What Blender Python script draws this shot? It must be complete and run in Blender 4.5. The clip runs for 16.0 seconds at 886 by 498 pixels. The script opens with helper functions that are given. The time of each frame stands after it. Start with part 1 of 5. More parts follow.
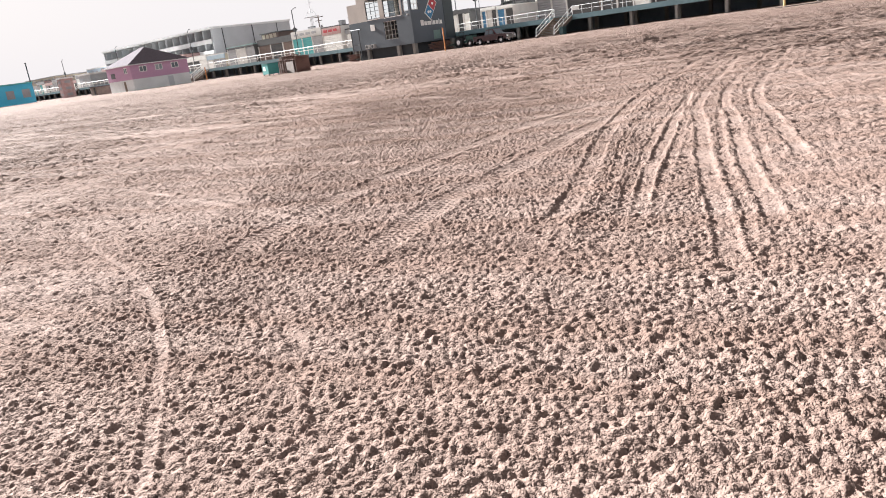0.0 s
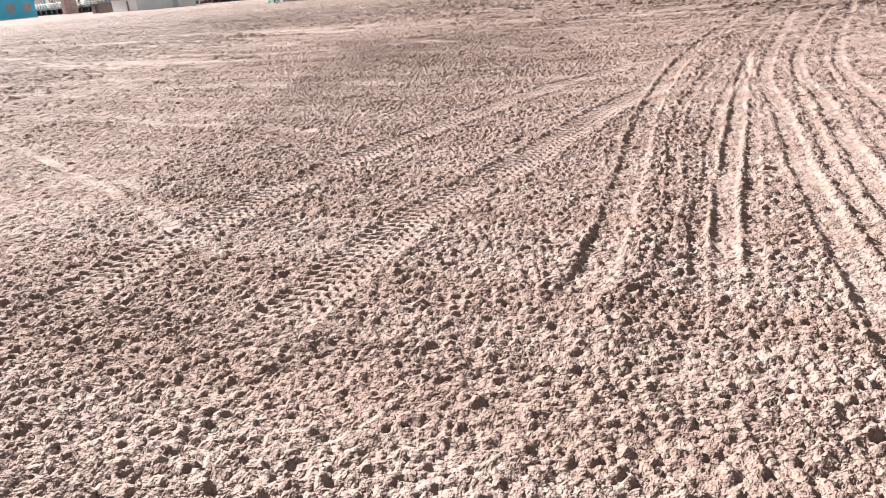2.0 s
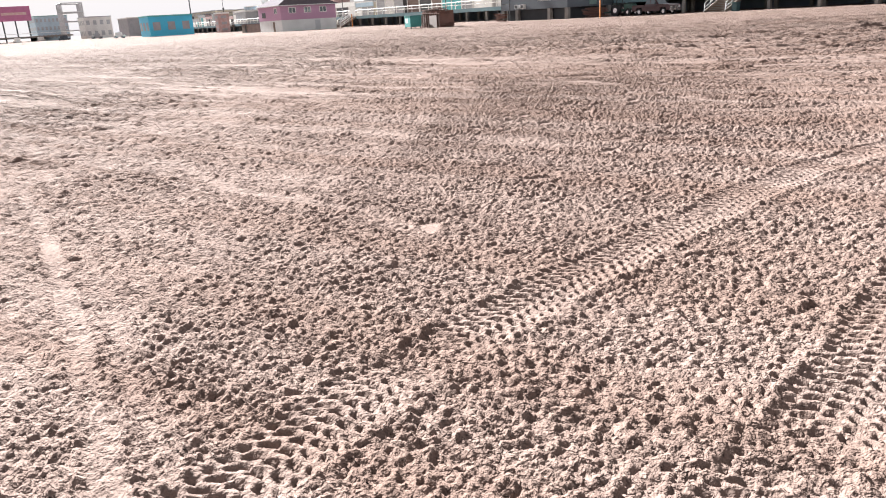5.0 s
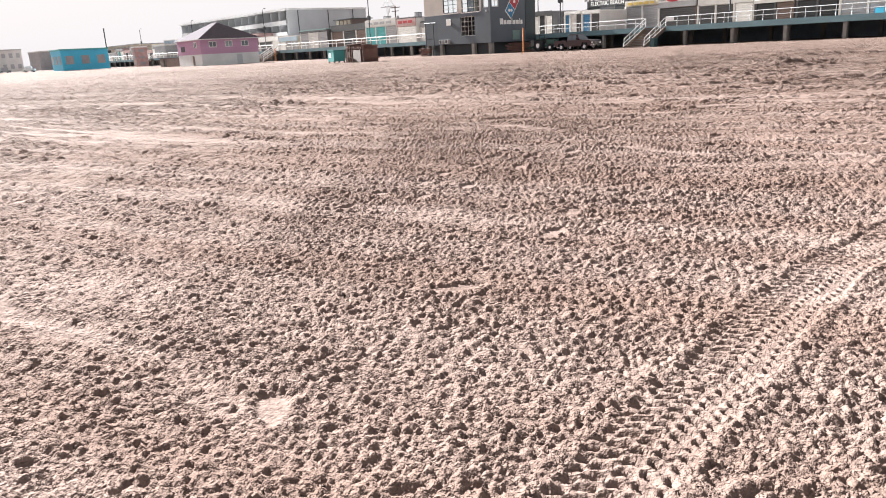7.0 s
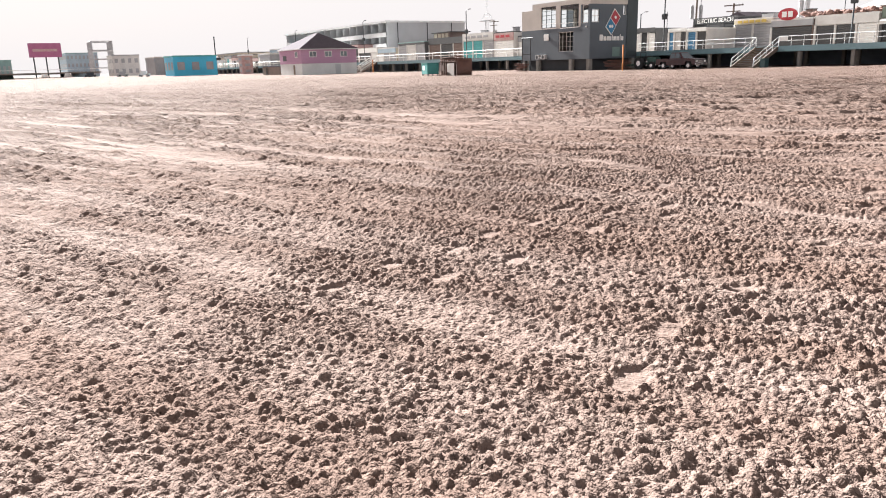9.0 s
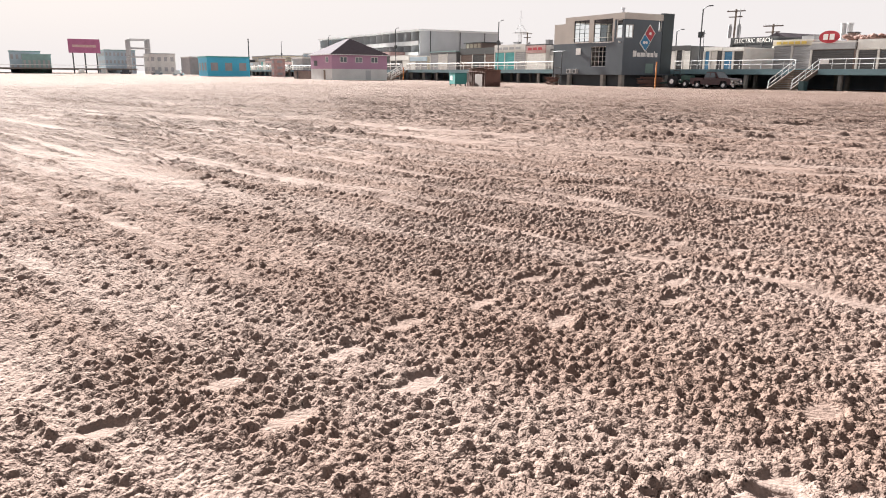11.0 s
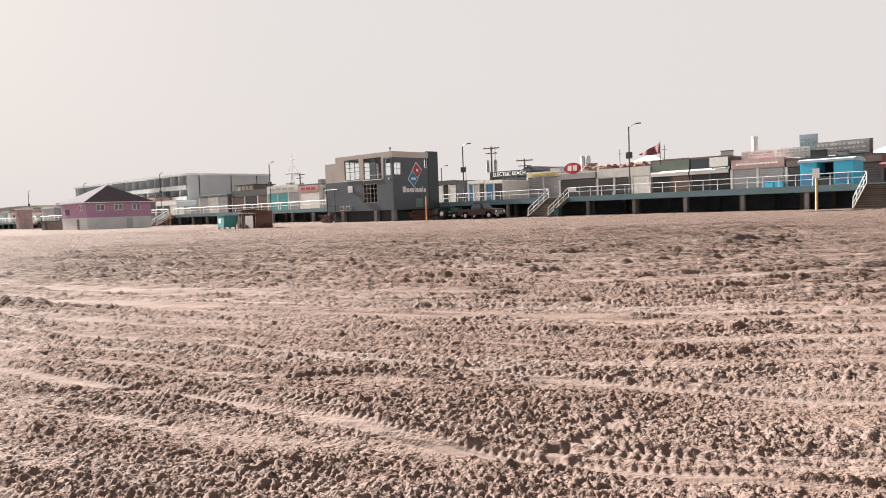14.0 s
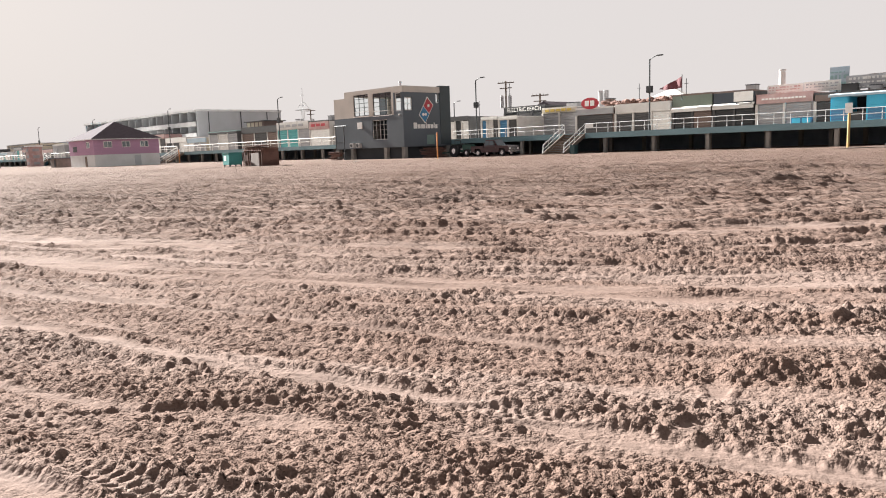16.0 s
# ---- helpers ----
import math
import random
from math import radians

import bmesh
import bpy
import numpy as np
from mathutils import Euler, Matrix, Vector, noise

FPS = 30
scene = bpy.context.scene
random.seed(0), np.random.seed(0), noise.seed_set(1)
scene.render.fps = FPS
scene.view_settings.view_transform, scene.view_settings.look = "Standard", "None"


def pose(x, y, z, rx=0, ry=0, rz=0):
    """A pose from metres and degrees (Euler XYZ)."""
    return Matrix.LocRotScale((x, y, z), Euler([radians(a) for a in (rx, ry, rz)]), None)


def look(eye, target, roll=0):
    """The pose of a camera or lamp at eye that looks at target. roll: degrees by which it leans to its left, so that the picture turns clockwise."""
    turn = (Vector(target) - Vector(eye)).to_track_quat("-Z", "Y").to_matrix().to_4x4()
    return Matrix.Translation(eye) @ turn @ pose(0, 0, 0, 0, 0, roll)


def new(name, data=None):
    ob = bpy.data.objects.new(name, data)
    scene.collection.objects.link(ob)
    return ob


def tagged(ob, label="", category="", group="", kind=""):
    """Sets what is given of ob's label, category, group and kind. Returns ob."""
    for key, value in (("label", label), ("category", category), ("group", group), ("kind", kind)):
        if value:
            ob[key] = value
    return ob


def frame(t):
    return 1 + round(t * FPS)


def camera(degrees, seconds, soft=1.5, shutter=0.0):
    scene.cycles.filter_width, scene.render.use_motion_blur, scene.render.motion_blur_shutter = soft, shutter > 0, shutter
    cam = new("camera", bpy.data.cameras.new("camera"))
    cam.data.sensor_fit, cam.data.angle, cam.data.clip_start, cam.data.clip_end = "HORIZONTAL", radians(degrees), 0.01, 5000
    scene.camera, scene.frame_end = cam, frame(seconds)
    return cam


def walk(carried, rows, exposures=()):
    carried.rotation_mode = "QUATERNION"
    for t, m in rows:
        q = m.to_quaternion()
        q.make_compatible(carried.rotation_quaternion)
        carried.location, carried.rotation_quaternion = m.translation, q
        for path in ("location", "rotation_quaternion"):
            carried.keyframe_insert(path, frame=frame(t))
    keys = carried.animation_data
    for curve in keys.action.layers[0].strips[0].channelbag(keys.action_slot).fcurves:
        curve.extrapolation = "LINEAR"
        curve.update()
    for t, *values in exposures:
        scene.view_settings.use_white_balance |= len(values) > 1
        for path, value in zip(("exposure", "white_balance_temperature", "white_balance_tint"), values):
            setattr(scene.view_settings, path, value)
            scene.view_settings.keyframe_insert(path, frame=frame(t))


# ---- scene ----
# ---- camera ----
cam = camera(62.5, 16.0, soft=1.0)
PATH = [
    (0, (0.709, -0.428, 1.2), (0.621, 1.495, 0.655), -8.0),
    (0.5, (0.787, 0.102, 1.162), (0.811, 1.972, 0.453), -8.3),
    (1, (0.835, 0.618, 1.177), (0.762, 2.517, 0.553), -6.4),
    (1.5, (0.898, 1.122, 1.164), (0.867, 3.011, 0.508), -5.8),
    (2, (0.891, 1.625, 1.161), (0.779, 3.496, 0.463), -5.1),
    (2.5, (0.843, 2.068, 1.182), (0.641, 3.938, 0.503), -4.5),
    (3, (0.821, 2.491, 1.186), (0.525, 4.365, 0.551), -3.7),
    (3.5, (0.73, 2.867, 1.181), (0.347, 4.737, 0.583), -2.7),
    (3.7, (0.687, 2.995, 1.166), (0.235, 4.847, 0.563), -2.8),
    (5.8, (0.305, 4.751, 1.124), (-0.005, 6.629, 0.508), -4.6),
    (6, (0.328, 4.912, 1.117), (0.128, 6.803, 0.499), -4.4),
    (6.5, (0.335, 5.355, 1.128), (0.108, 7.253, 0.541), -3.1),
    (7, (0.303, 5.816, 1.138), (0.07, 7.729, 0.604), -3.0),
    (7.5, (0.338, 6.308, 1.126), (0.068, 8.219, 0.604), -4.1),
    (8, (0.357, 6.772, 1.125), (0.207, 8.704, 0.63), -3.3),
    (8.5, (0.398, 7.242, 1.113), (0.187, 9.162, 0.592), -4.1),
    (8.7, (0.388, 7.415, 1.128), (-0.016, 9.311, 0.635), -2.8),
    (10.8, (0.593, 9.188, 1.144), (0.017, 11.04, 0.658), 0.5),
    (11, (0.598, 9.35, 1.142), (0.062, 11.22, 0.677), 0.6),
    (11.5, (0.587, 9.784, 1.156), (0.288, 11.723, 0.765), 0.1),
    (12, (0.586, 10.248, 1.146), (0.424, 12.22, 0.853), -0.9),
    (12.5, (0.545, 10.756, 1.172), (0.543, 12.745, 0.961), -1.7),
    (13, (0.575, 11.233, 1.14), (0.639, 13.226, 0.981), -2.5),
    (13.5, (0.528, 11.755, 1.157), (0.554, 13.751, 1.039), -2.7),
    (14, (0.609, 12.251, 1.143), (0.639, 14.248, 1.035), -2.1),
    (14.5, (0.638, 12.765, 1.132), (0.629, 14.761, 1.007), -1.1),
    (15, (0.732, 13.282, 1.131), (0.677, 15.276, 0.984), -0.9),
    (15.5, (0.805, 13.793, 1.12), (0.746, 15.782, 0.92), -1.1),
    (16, (0.938, 14.273, 1.109), (0.923, 16.254, 0.833), -2.1),
]
walk(cam, [(t, look(eye, target, roll)) for t, eye, target, roll in PATH], [(0.0, 1.26, 6200, 10), (3.5, 1.32, 6150, 10), (8.5, 1.29, 6250, 10), (11.0, 1.22, 6400, 10), (12.5, 1.05, 6500, 10), (14.5, 0.99, 6500, 10), (16.0, 0.98, 6500, 10)])

# ---- light ----
SUN_BEARING, SUN_HEIGHT = -46.0, 28.0
world = bpy.data.worlds.new("sky")
scene.world = world
world.use_nodes = True
wn, wl = world.node_tree.nodes, world.node_tree.links
wn.clear()
sky = wn.new("ShaderNodeTexSky")
sky.sky_type = "NISHITA"
sky.sun_disc = False
sky.sun_elevation = radians(SUN_HEIGHT)
sky.sun_rotation = radians(SUN_BEARING)
sky.dust_density = 6.0
sky.air_density = 1.2
sky_dim = wn.new("ShaderNodeMix")
sky_dim.data_type, sky_dim.blend_type = "RGBA", "MULTIPLY"
sky_dim.inputs["Factor"].default_value = 1.0
sky_dim.inputs["B"].default_value = (0.06, 0.06, 0.06, 1)
haze = wn.new("ShaderNodeMix")
haze.data_type = "RGBA"
haze.inputs["Factor"].default_value = 0.965
# the haze is bright low down and thins towards the zenith
way, split, rise = wn.new("ShaderNodeTexCoord"), wn.new("ShaderNodeSeparateXYZ"), wn.new("ShaderNodeMapRange")
for key, v in (("From Min", 0.28), ("From Max", 1.0), ("To Min", 0.0), ("To Max", 1.0)):
    rise.inputs[key].default_value = v
veil = wn.new("ShaderNodeMix")
veil.data_type = "RGBA"
veil.inputs["A"].default_value, veil.inputs["B"].default_value = (0.40, 0.376, 0.369, 1), (0.15, 0.132, 0.122, 1)
wl.new(way.outputs["Generated"], split.inputs["Vector"])
wl.new(split.outputs["Z"], rise.inputs["Value"])
wl.new(rise.outputs["Result"], veil.inputs["Factor"])
wl.new(veil.outputs["Result"], haze.inputs["B"])
back = wn.new("ShaderNodeBackground")
out = wn.new("ShaderNodeOutputWorld")
wl.new(sky.outputs["Color"], sky_dim.inputs["A"])
wl.new(sky_dim.outputs["Result"], haze.inputs["A"])
wl.new(haze.outputs["Result"], back.inputs["Color"])
wl.new(back.outputs["Background"], out.inputs["Surface"])
back.inputs["Strength"].default_value = 1.0

sun_data = bpy.data.lights.new("sun", "SUN")
sun_data.energy, sun_data.angle, sun_data.color = 13.6, radians(0.8), (1.0, 0.975, 0.92)
sun = new("sun", sun_data)
a, e = radians(SUN_BEARING), radians(SUN_HEIGHT)
sun_way = Vector((math.sin(a) * math.cos(e), math.cos(a) * math.cos(e), math.sin(e)))
sun.matrix_world = look(sun_way * 50, (0, 0, 0))


# ---- materials ----
def material(name, colour, rough=0.7, second=None, scale=3.0, fine=40.0, bump=0.15, metal=0.0, amount=0.5, stretch=(1, 1, 1), each=0.0):
    """A weathered surface: blotches at one scale, grain at another, a little relief; each: spread of tone from object to object."""
    m = bpy.data.materials.new(name)
    m.use_nodes = True
    n, l = m.node_tree.nodes, m.node_tree.links
    p = n["Principled BSDF"]
    p.inputs["Roughness"].default_value, p.inputs["Metallic"].default_value = rough, metal
    co = n.new("ShaderNodeTexCoord")
    mp = n.new("ShaderNodeMapping")
    mp.inputs["Scale"].default_value = stretch
    l.new(co.outputs["Object"], mp.inputs["Vector"])
    big, small = n.new("ShaderNodeTexNoise"), n.new("ShaderNodeTexNoise")
    big.inputs["Scale"].default_value, big.inputs["Detail"].default_value = scale, 5
    small.inputs["Scale"].default_value, small.inputs["Detail"].default_value = fine, 3
    for node in (big, small):
        l.new(mp.outputs["Vector"], node.inputs["Vector"])
    mix = n.new("ShaderNodeMix")
    mix.data_type = "RGBA"
    dark = second or tuple(c * 0.72 for c in colour)
    mix.inputs["A"].default_value, mix.inputs["B"].default_value = (*colour, 1), (*dark, 1)
    sharp = n.new("ShaderNodeMapRange")
    sharp.inputs["From Min"].default_value, sharp.inputs["From Max"].default_value = 0.38, 0.68
    sharp.inputs["To Max"].default_value = amount
    l.new(big.outputs["Fac"], sharp.inputs["Value"])
    l.new(sharp.outputs["Result"], mix.inputs["Factor"])
    grain = n.new("ShaderNodeMix")
    grain.data_type, grain.blend_type = "RGBA", "MULTIPLY"
    grain.inputs["Factor"].default_value = 0.35
    l.new(mix.outputs["Result"], grain.inputs["A"])
    l.new(small.outputs["Fac"], grain.inputs["B"])
    last = grain
    gain = n.new("ShaderNodeMix")
    gain.data_type, gain.blend_type = "RGBA", "MULTIPLY"
    gain.inputs["Factor"].default_value = 1.0
    gain.inputs["B"].default_value = (1.18, 1.18, 1.18, 1)
    l.new(last.outputs["Result"], gain.inputs["A"])
    last = gain
    if each:
        info, rng, vary = n.new("ShaderNodeObjectInfo"), n.new("ShaderNodeMapRange"), n.new("ShaderNodeMix")
        rng.inputs["To Min"].default_value, rng.inputs["To Max"].default_value = 1 - each, 1.0
        vary.data_type, vary.blend_type = "RGBA", "MULTIPLY"
        vary.inputs["Factor"].default_value = 1.0
        l.new(info.outputs["Random"], rng.inputs["Value"])
        l.new(last.outputs["Result"], vary.inputs["A"])
        l.new(rng.outputs["Result"], vary.inputs["B"])
        last = vary
    l.new(last.outputs["Result"], p.inputs["Base Color"])
    if bump:
        b = n.new("ShaderNodeBump")
        b.inputs["Strength"].default_value, b.inputs["Distance"].default_value = bump, 0.02
        l.new(small.outputs["Fac"], b.inputs["Height"])
        l.new(b.outputs["Normal"], p.inputs["Normal"])
    return m


def glass_material():
    m = bpy.data.materials.new("window glass")
    m.use_nodes = True
    p = m.node_tree.nodes["Principled BSDF"]
    p.inputs["Base Color"].default_value = (0.9, 0.95, 0.95, 1)
    p.inputs["Roughness"].default_value = 0.03
    p.inputs["Transmission Weight"].default_value = 1.0
    p.inputs["IOR"].default_value = 1.05
    return m


def sand_material():
    """Dry beach sand: pinkish beige, blotched with damper patches, streaked along the raking, with grains and crumbs as relief."""
    m = bpy.data.materials.new("raked dry sand")
    m.use_nodes = True
    n, l = m.node_tree.nodes, m.node_tree.links
    p = n["Principled BSDF"]
    p.inputs["Roughness"].default_value = 0.95
    p.inputs["Specular IOR Level"].default_value = 0.04
    co = n.new("ShaderNodeTexCoord")

    def noise_at(scale, detail, stretch=None, rough=0.55):
        t = n.new("ShaderNodeTexNoise")
        t.inputs["Scale"].default_value, t.inputs["Detail"].default_value, t.inputs["Roughness"].default_value = scale, detail, rough
        if stretch:
            mp = n.new("ShaderNodeMapping")
            mp.vector_type = "TEXTURE"
            mp.inputs["Rotation"].default_value = (0, 0, radians(-22))
            mp.inputs["Scale"].default_value = stretch
            l.new(co.outputs["Object"], mp.inputs["Vector"])
            l.new(mp.outputs["Vector"], t.inputs["Vector"])
        else:
            l.new(co.outputs["Object"], t.inputs["Vector"])
        return t

    def ramp(node, low, high, a, b):
        r = n.new("ShaderNodeMapRange")
        for key, v in (("From Min", low), ("From Max", high), ("To Min", a), ("To Max", b)):
            r.inputs[key].default_value = v
        l.new(node.outputs["Fac"], r.inputs["Value"])
        return r

    def mixed(kind, factor, first, second):
        x = n.new("ShaderNodeMix")
        x.data_type, x.blend_type = "RGBA", kind
        for key, v in (("Factor", factor), ("A", first), ("B", second)):
            if isinstance(v, (int, float)):
                x.inputs[key].default_value = v
            elif isinstance(v, tuple):
                x.inputs[key].default_value = (*v, 1)
            else:
                l.new(v, x.inputs[key])
        return x.outputs["Result"]

    patch = ramp(noise_at(0.35, 4), 0.4, 0.65, 0.0, 1.0)
    streak = ramp(noise_at(1.0, 4, (14.0, 0.55, 1.0)), 0.42, 0.58, 0.0, 1.0)
    crumb = ramp(noise_at(22.0, 4, None, 0.7), 0.3, 0.7, 0.80, 1.12)
    grain = ramp(noise_at(160.0, 3, None, 0.7), 0.3, 0.7, 0.86, 1.1)
    colour = mixed("MIX", patch.outputs["Result"], (0.196, 0.147, 0.130), (0.181, 0.134, 0.117))
    # freshly turned, damper sand is darker; the shade between clods is painted in too
    turned_shade = n.new("ShaderNodeAttribute")
    turned_shade.attribute_name = "crumbly_shade"
    dug_shade = ramp(turned_shade, 0.25, 1.15, 0.0, 1.0)
    both = n.new("ShaderNodeMath")
    both.operation = "MULTIPLY_ADD"
    both.use_clamp = True
    both.inputs[1].default_value = 0.55
    l.new(streak.outputs["Result"], both.inputs[0])
    part_dug_shade = n.new("ShaderNodeMath")
    part_dug_shade.operation = "MULTIPLY"
    part_dug_shade.inputs[1].default_value = 0.45
    l.new(dug_shade.outputs["Result"], part_dug_shade.inputs[0])
    l.new(part_dug_shade.outputs["Value"], both.inputs[2])
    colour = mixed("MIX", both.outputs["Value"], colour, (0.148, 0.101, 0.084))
    colour = mixed("MULTIPLY", 1.0, colour, crumb.outputs["Result"])
    colour = mixed("MULTIPLY", 1.0, colour, grain.outputs["Result"])
    l.new(colour, p.inputs["Base Color"])
    # relief, coarse to fine: raked ridges, clods, crumbs, grains
    normal = None
    coarse = n.new("ShaderNodeAttribute")
    coarse.attribute_name = "coarse"
    for height, depth, crumbly_shade in (
        (noise_at(1.0, 3, (22.0, 0.75, 1.0), 0.6).outputs["Fac"], 0.65, None),
        (noise_at(1.0, 3, (3.2, 0.20, 1.0), 0.6).outputs["Fac"], 0.24, None),
        (noise_at(11.0, 3, (1.4, 0.8, 1.0), 0.6).outputs["Fac"], 0.17, None),
        (noise_at(1.0, 2, (14.0, 0.62, 1.0), 0.5).outputs["Fac"], 0.13, False),
        (noise_at(1.0, 3, (3.0, 0.24, 1.0), 0.6).outputs["Fac"], 0.05, False),
        (noise_at(9.0, 3, (1.6, 0.8, 1.0), 0.6).outputs["Fac"], 0.04, False),
        (noise_at(58.0, 2, None, 0.5).outputs["Fac"], 0.0165, True),
        (noise_at(110.0, 2, None, 0.5).outputs["Fac"], 0.0045, True),
    ):
        bump = n.new("ShaderNodeBump")
        bump.inputs["Distance"].default_value = depth * 1.05
        l.new(coarse.outputs["Fac"] if crumbly_shade is None else ramp(turned_shade, 0.05, 0.9, 0.12, 1.0).outputs["Result"], bump.inputs["Strength"])
        l.new(height, bump.inputs["Height"])
        if normal:
            l.new(normal, bump.inputs["Normal"])
        normal = bump.outputs["Normal"]
    l.new(normal, p.inputs["Normal"])
    return m


SAND = sand_material()
GLASS = glass_material()
DARK_GREY = material("dark grey painted cladding", (0.088, 0.106, 0.126), 0.6, (0.066, 0.08, 0.096), 0.6, 25)
PILASTER = material("blue black cladding", (0.032, 0.045, 0.052), 0.55, None, 0.8, 25)
BEIGE = material("pale stucco", (0.50, 0.46, 0.42), 0.85, (0.40, 0.37, 0.345), 0.5, 30)
WHITE = material("white paint", (0.78, 0.77, 0.75), 0.5, (0.6, 0.59, 0.57), 1.5, 40, 0.05)
GREY_PIPE = material("galvanised rail", (0.62, 0.63, 0.64), 0.4, (0.42, 0.43, 0.44), 4, 60, 0.05, 0.3)
TEAL_BEAM = material("weathered blue grey beam", (0.15, 0.245, 0.275), 0.75, (0.10, 0.16, 0.18), 0.7, 14, 0.3, stretch=(0.3, 1, 2))
CONCRETE = material("concrete pile", (0.30, 0.29, 0.27), 0.9, (0.17, 0.165, 0.155), 1.2, 30, 0.4, each=0.35)
DECK_WOOD = material("grey deck timber", (0.23, 0.20, 0.175), 0.85, (0.13, 0.115, 0.10), 2, 30, 0.3, stretch=(1, 0.2, 1))
STEP_WOOD = material("brown stair timber", (0.20, 0.155, 0.125), 0.85, (0.11, 0.085, 0.07), 2, 30, 0.3, each=0.3)
BLACKISH = material("black void boards", (0.045, 0.05, 0.056), 0.9, None, 1, 20, 0.2)
UNDER = material("dark blue grey boarding", (0.22, 0.26, 0.30), 0.9, (0.13, 0.155, 0.18), 1, 20, 0.2)
STEEL = material("dark steel", (0.06, 0.065, 0.07), 0.5, None, 3, 50, 0.05, 0.5)
RED = material("red sign face", (0.42, 0.035, 0.05), 0.4, None, 2, 40, 0.03)
BLUE_SIGN = material("blue sign face", (0.03, 0.19, 0.36), 0.4, None, 2, 40, 0.03)
PINK = material("pink siding", (0.44, 0.26, 0.38), 0.8, (0.37, 0.23, 0.34), 0.8, 20, 0.2, stretch=(0.3, 0.3, 3))
PALE_BASE = material("pale blockwork", (0.66, 0.68, 0.68), 0.85, (0.50, 0.52, 0.52), 0.5, 20, 0.2)
SLATE = material("grey shingle roof", (0.105, 0.090, 0.102), 0.95, (0.078, 0.068, 0.078), 1.5, 22, 0.4)
SLATE.node_tree.nodes["Principled BSDF"].inputs["Specular IOR Level"].default_value = 0.03
MOTEL_WALL = material("grey motel wall", (0.44, 0.465, 0.49), 0.8, (0.36, 0.38, 0.40), 0.3, 20, 0.1)
MOTEL_TRIM = material("pale balcony slab", (0.68, 0.70, 0.71), 0.8, None, 0.6, 20, 0.1)
DARK_GLASS = material("dark window", (0.085, 0.11, 0.13), 0.10, None, 0.6, 8, 0.0)
TEAL_BOX = material("teal painted steel", (0.05, 0.26, 0.25), 0.5, (0.035, 0.17, 0.165), 1.5, 30, 0.1)
OLD_WOOD = material("red brown old boards", (0.23, 0.125, 0.10), 0.9, (0.13, 0.08, 0.07), 2, 25, 0.4, each=0.45, stretch=(0.3, 1, 1))
GREY_WOOD = material("weathered plywood", (0.15, 0.118, 0.105), 0.9, (0.09, 0.07, 0.062), 1.2, 20, 0.3)
MAROON = material("maroon car paint", (0.045, 0.010, 0.014), 0.28, (0.032, 0.008, 0.011), 1, 40, 0.0)
RUBBER = material("black rubber", (0.018, 0.018, 0.02), 0.85, None, 5, 60, 0.2)
CHROME = material("bright metal", (0.6, 0.6, 0.62), 0.25, None, 3, 40, 0.0, 0.9)
GREEN_PAINT = material("dark green machine paint", (0.025, 0.075, 0.06), 0.5, (0.02, 0.05, 0.042), 2, 30, 0.1)
ORANGE = material("faded orange post", (0.55, 0.22, 0.06), 0.7, (0.42, 0.17, 0.06), 2, 30, 0.1)
YELLOW_POST = material("weathered yellow post", (0.42, 0.30, 0.12), 0.8, (0.30, 0.22, 0.11), 2, 30, 0.2)

# ---- building blocks ----
ORIGIN = (50.64, 62.77)
SHORE = pose(ORIGIN[0], ORIGIN[1], 0, 0, 0, -45)  # x along the boardwalk, y towards the town


def thing(name, u, v, z=0.0, turn=0.0, label="", category="", group="", kind=""):
    ob = new(name)
    ob.matrix_world = SHORE @ pose(u, v, z, 0, 0, turn)
    ob.empty_display_size = 0.3
    return tagged(ob, label, category, group, kind)


def part(name, bm, mat, parent=None, label="", smooth=False):
    me = bpy.data.meshes.new(name)
    bmesh.ops.recalc_face_normals(bm, faces=bm.faces)
    bm.to_mesh(me)
    bm.free()
    me.materials.append(mat)
    if smooth:
        me.polygons.foreach_set("use_smooth", [True] * len(me.polygons))
    ob = new(name, me)
    if parent:
        ob.parent = parent
    return tagged(ob, label)


def box(bm, x0, x1, y0, y1, z0, z1, bevel=0.0):
    made = bmesh.ops.create_cube(bm, size=1.0)["verts"]
    for v in made:
        v.co = Vector(((x0 + x1) / 2 + v.co.x * (x1 - x0), (y0 + y1) / 2 + v.co.y * (y1 - y0), (z0 + z1) / 2 + v.co.z * (z1 - z0)))
    if bevel:
        edges = list({e for v in made for e in v.link_edges})
        bmesh.ops.bevel(bm, geom=edges, offset=bevel, segments=2, affect="EDGES")
    return made


def cubes(*rows, bevel=0.0):
    bm = bmesh.new()
    for row in rows:
        box(bm, *row, bevel=bevel)
    return bm


def tube(bm, a, b, r, r2=None, sides=8):
    a, b = Vector(a), Vector(b)
    made = bmesh.ops.create_cone(bm, cap_ends=True, segments=sides, radius1=r, radius2=r if r2 is None else r2, depth=(b - a).length)["verts"]
    m = Matrix.Translation((a + b) / 2) @ (b - a).to_track_quat("Z", "Y").to_matrix().to_4x4()
    bmesh.ops.transform(bm, matrix=m, verts=made)
    return made


def tubes(*rows, sides=8):
    bm = bmesh.new()
    for a, b, r in rows:
        tube(bm, a, b, r, sides=sides)
    return bm


def sheet(points, thick, axis):
    """A flat outline of points given thickness along an axis vector."""
    bm = bmesh.new()
    verts = [bm.verts.new(p) for p in points]
    f = bm.faces.new(verts)
    more = bmesh.ops.extrude_face_region(bm, geom=[f])["geom"]
    bmesh.ops.translate(bm, vec=Vector(axis) * thick, verts=[g for g in more if isinstance(g, bmesh.types.BMVert)])
    return bm


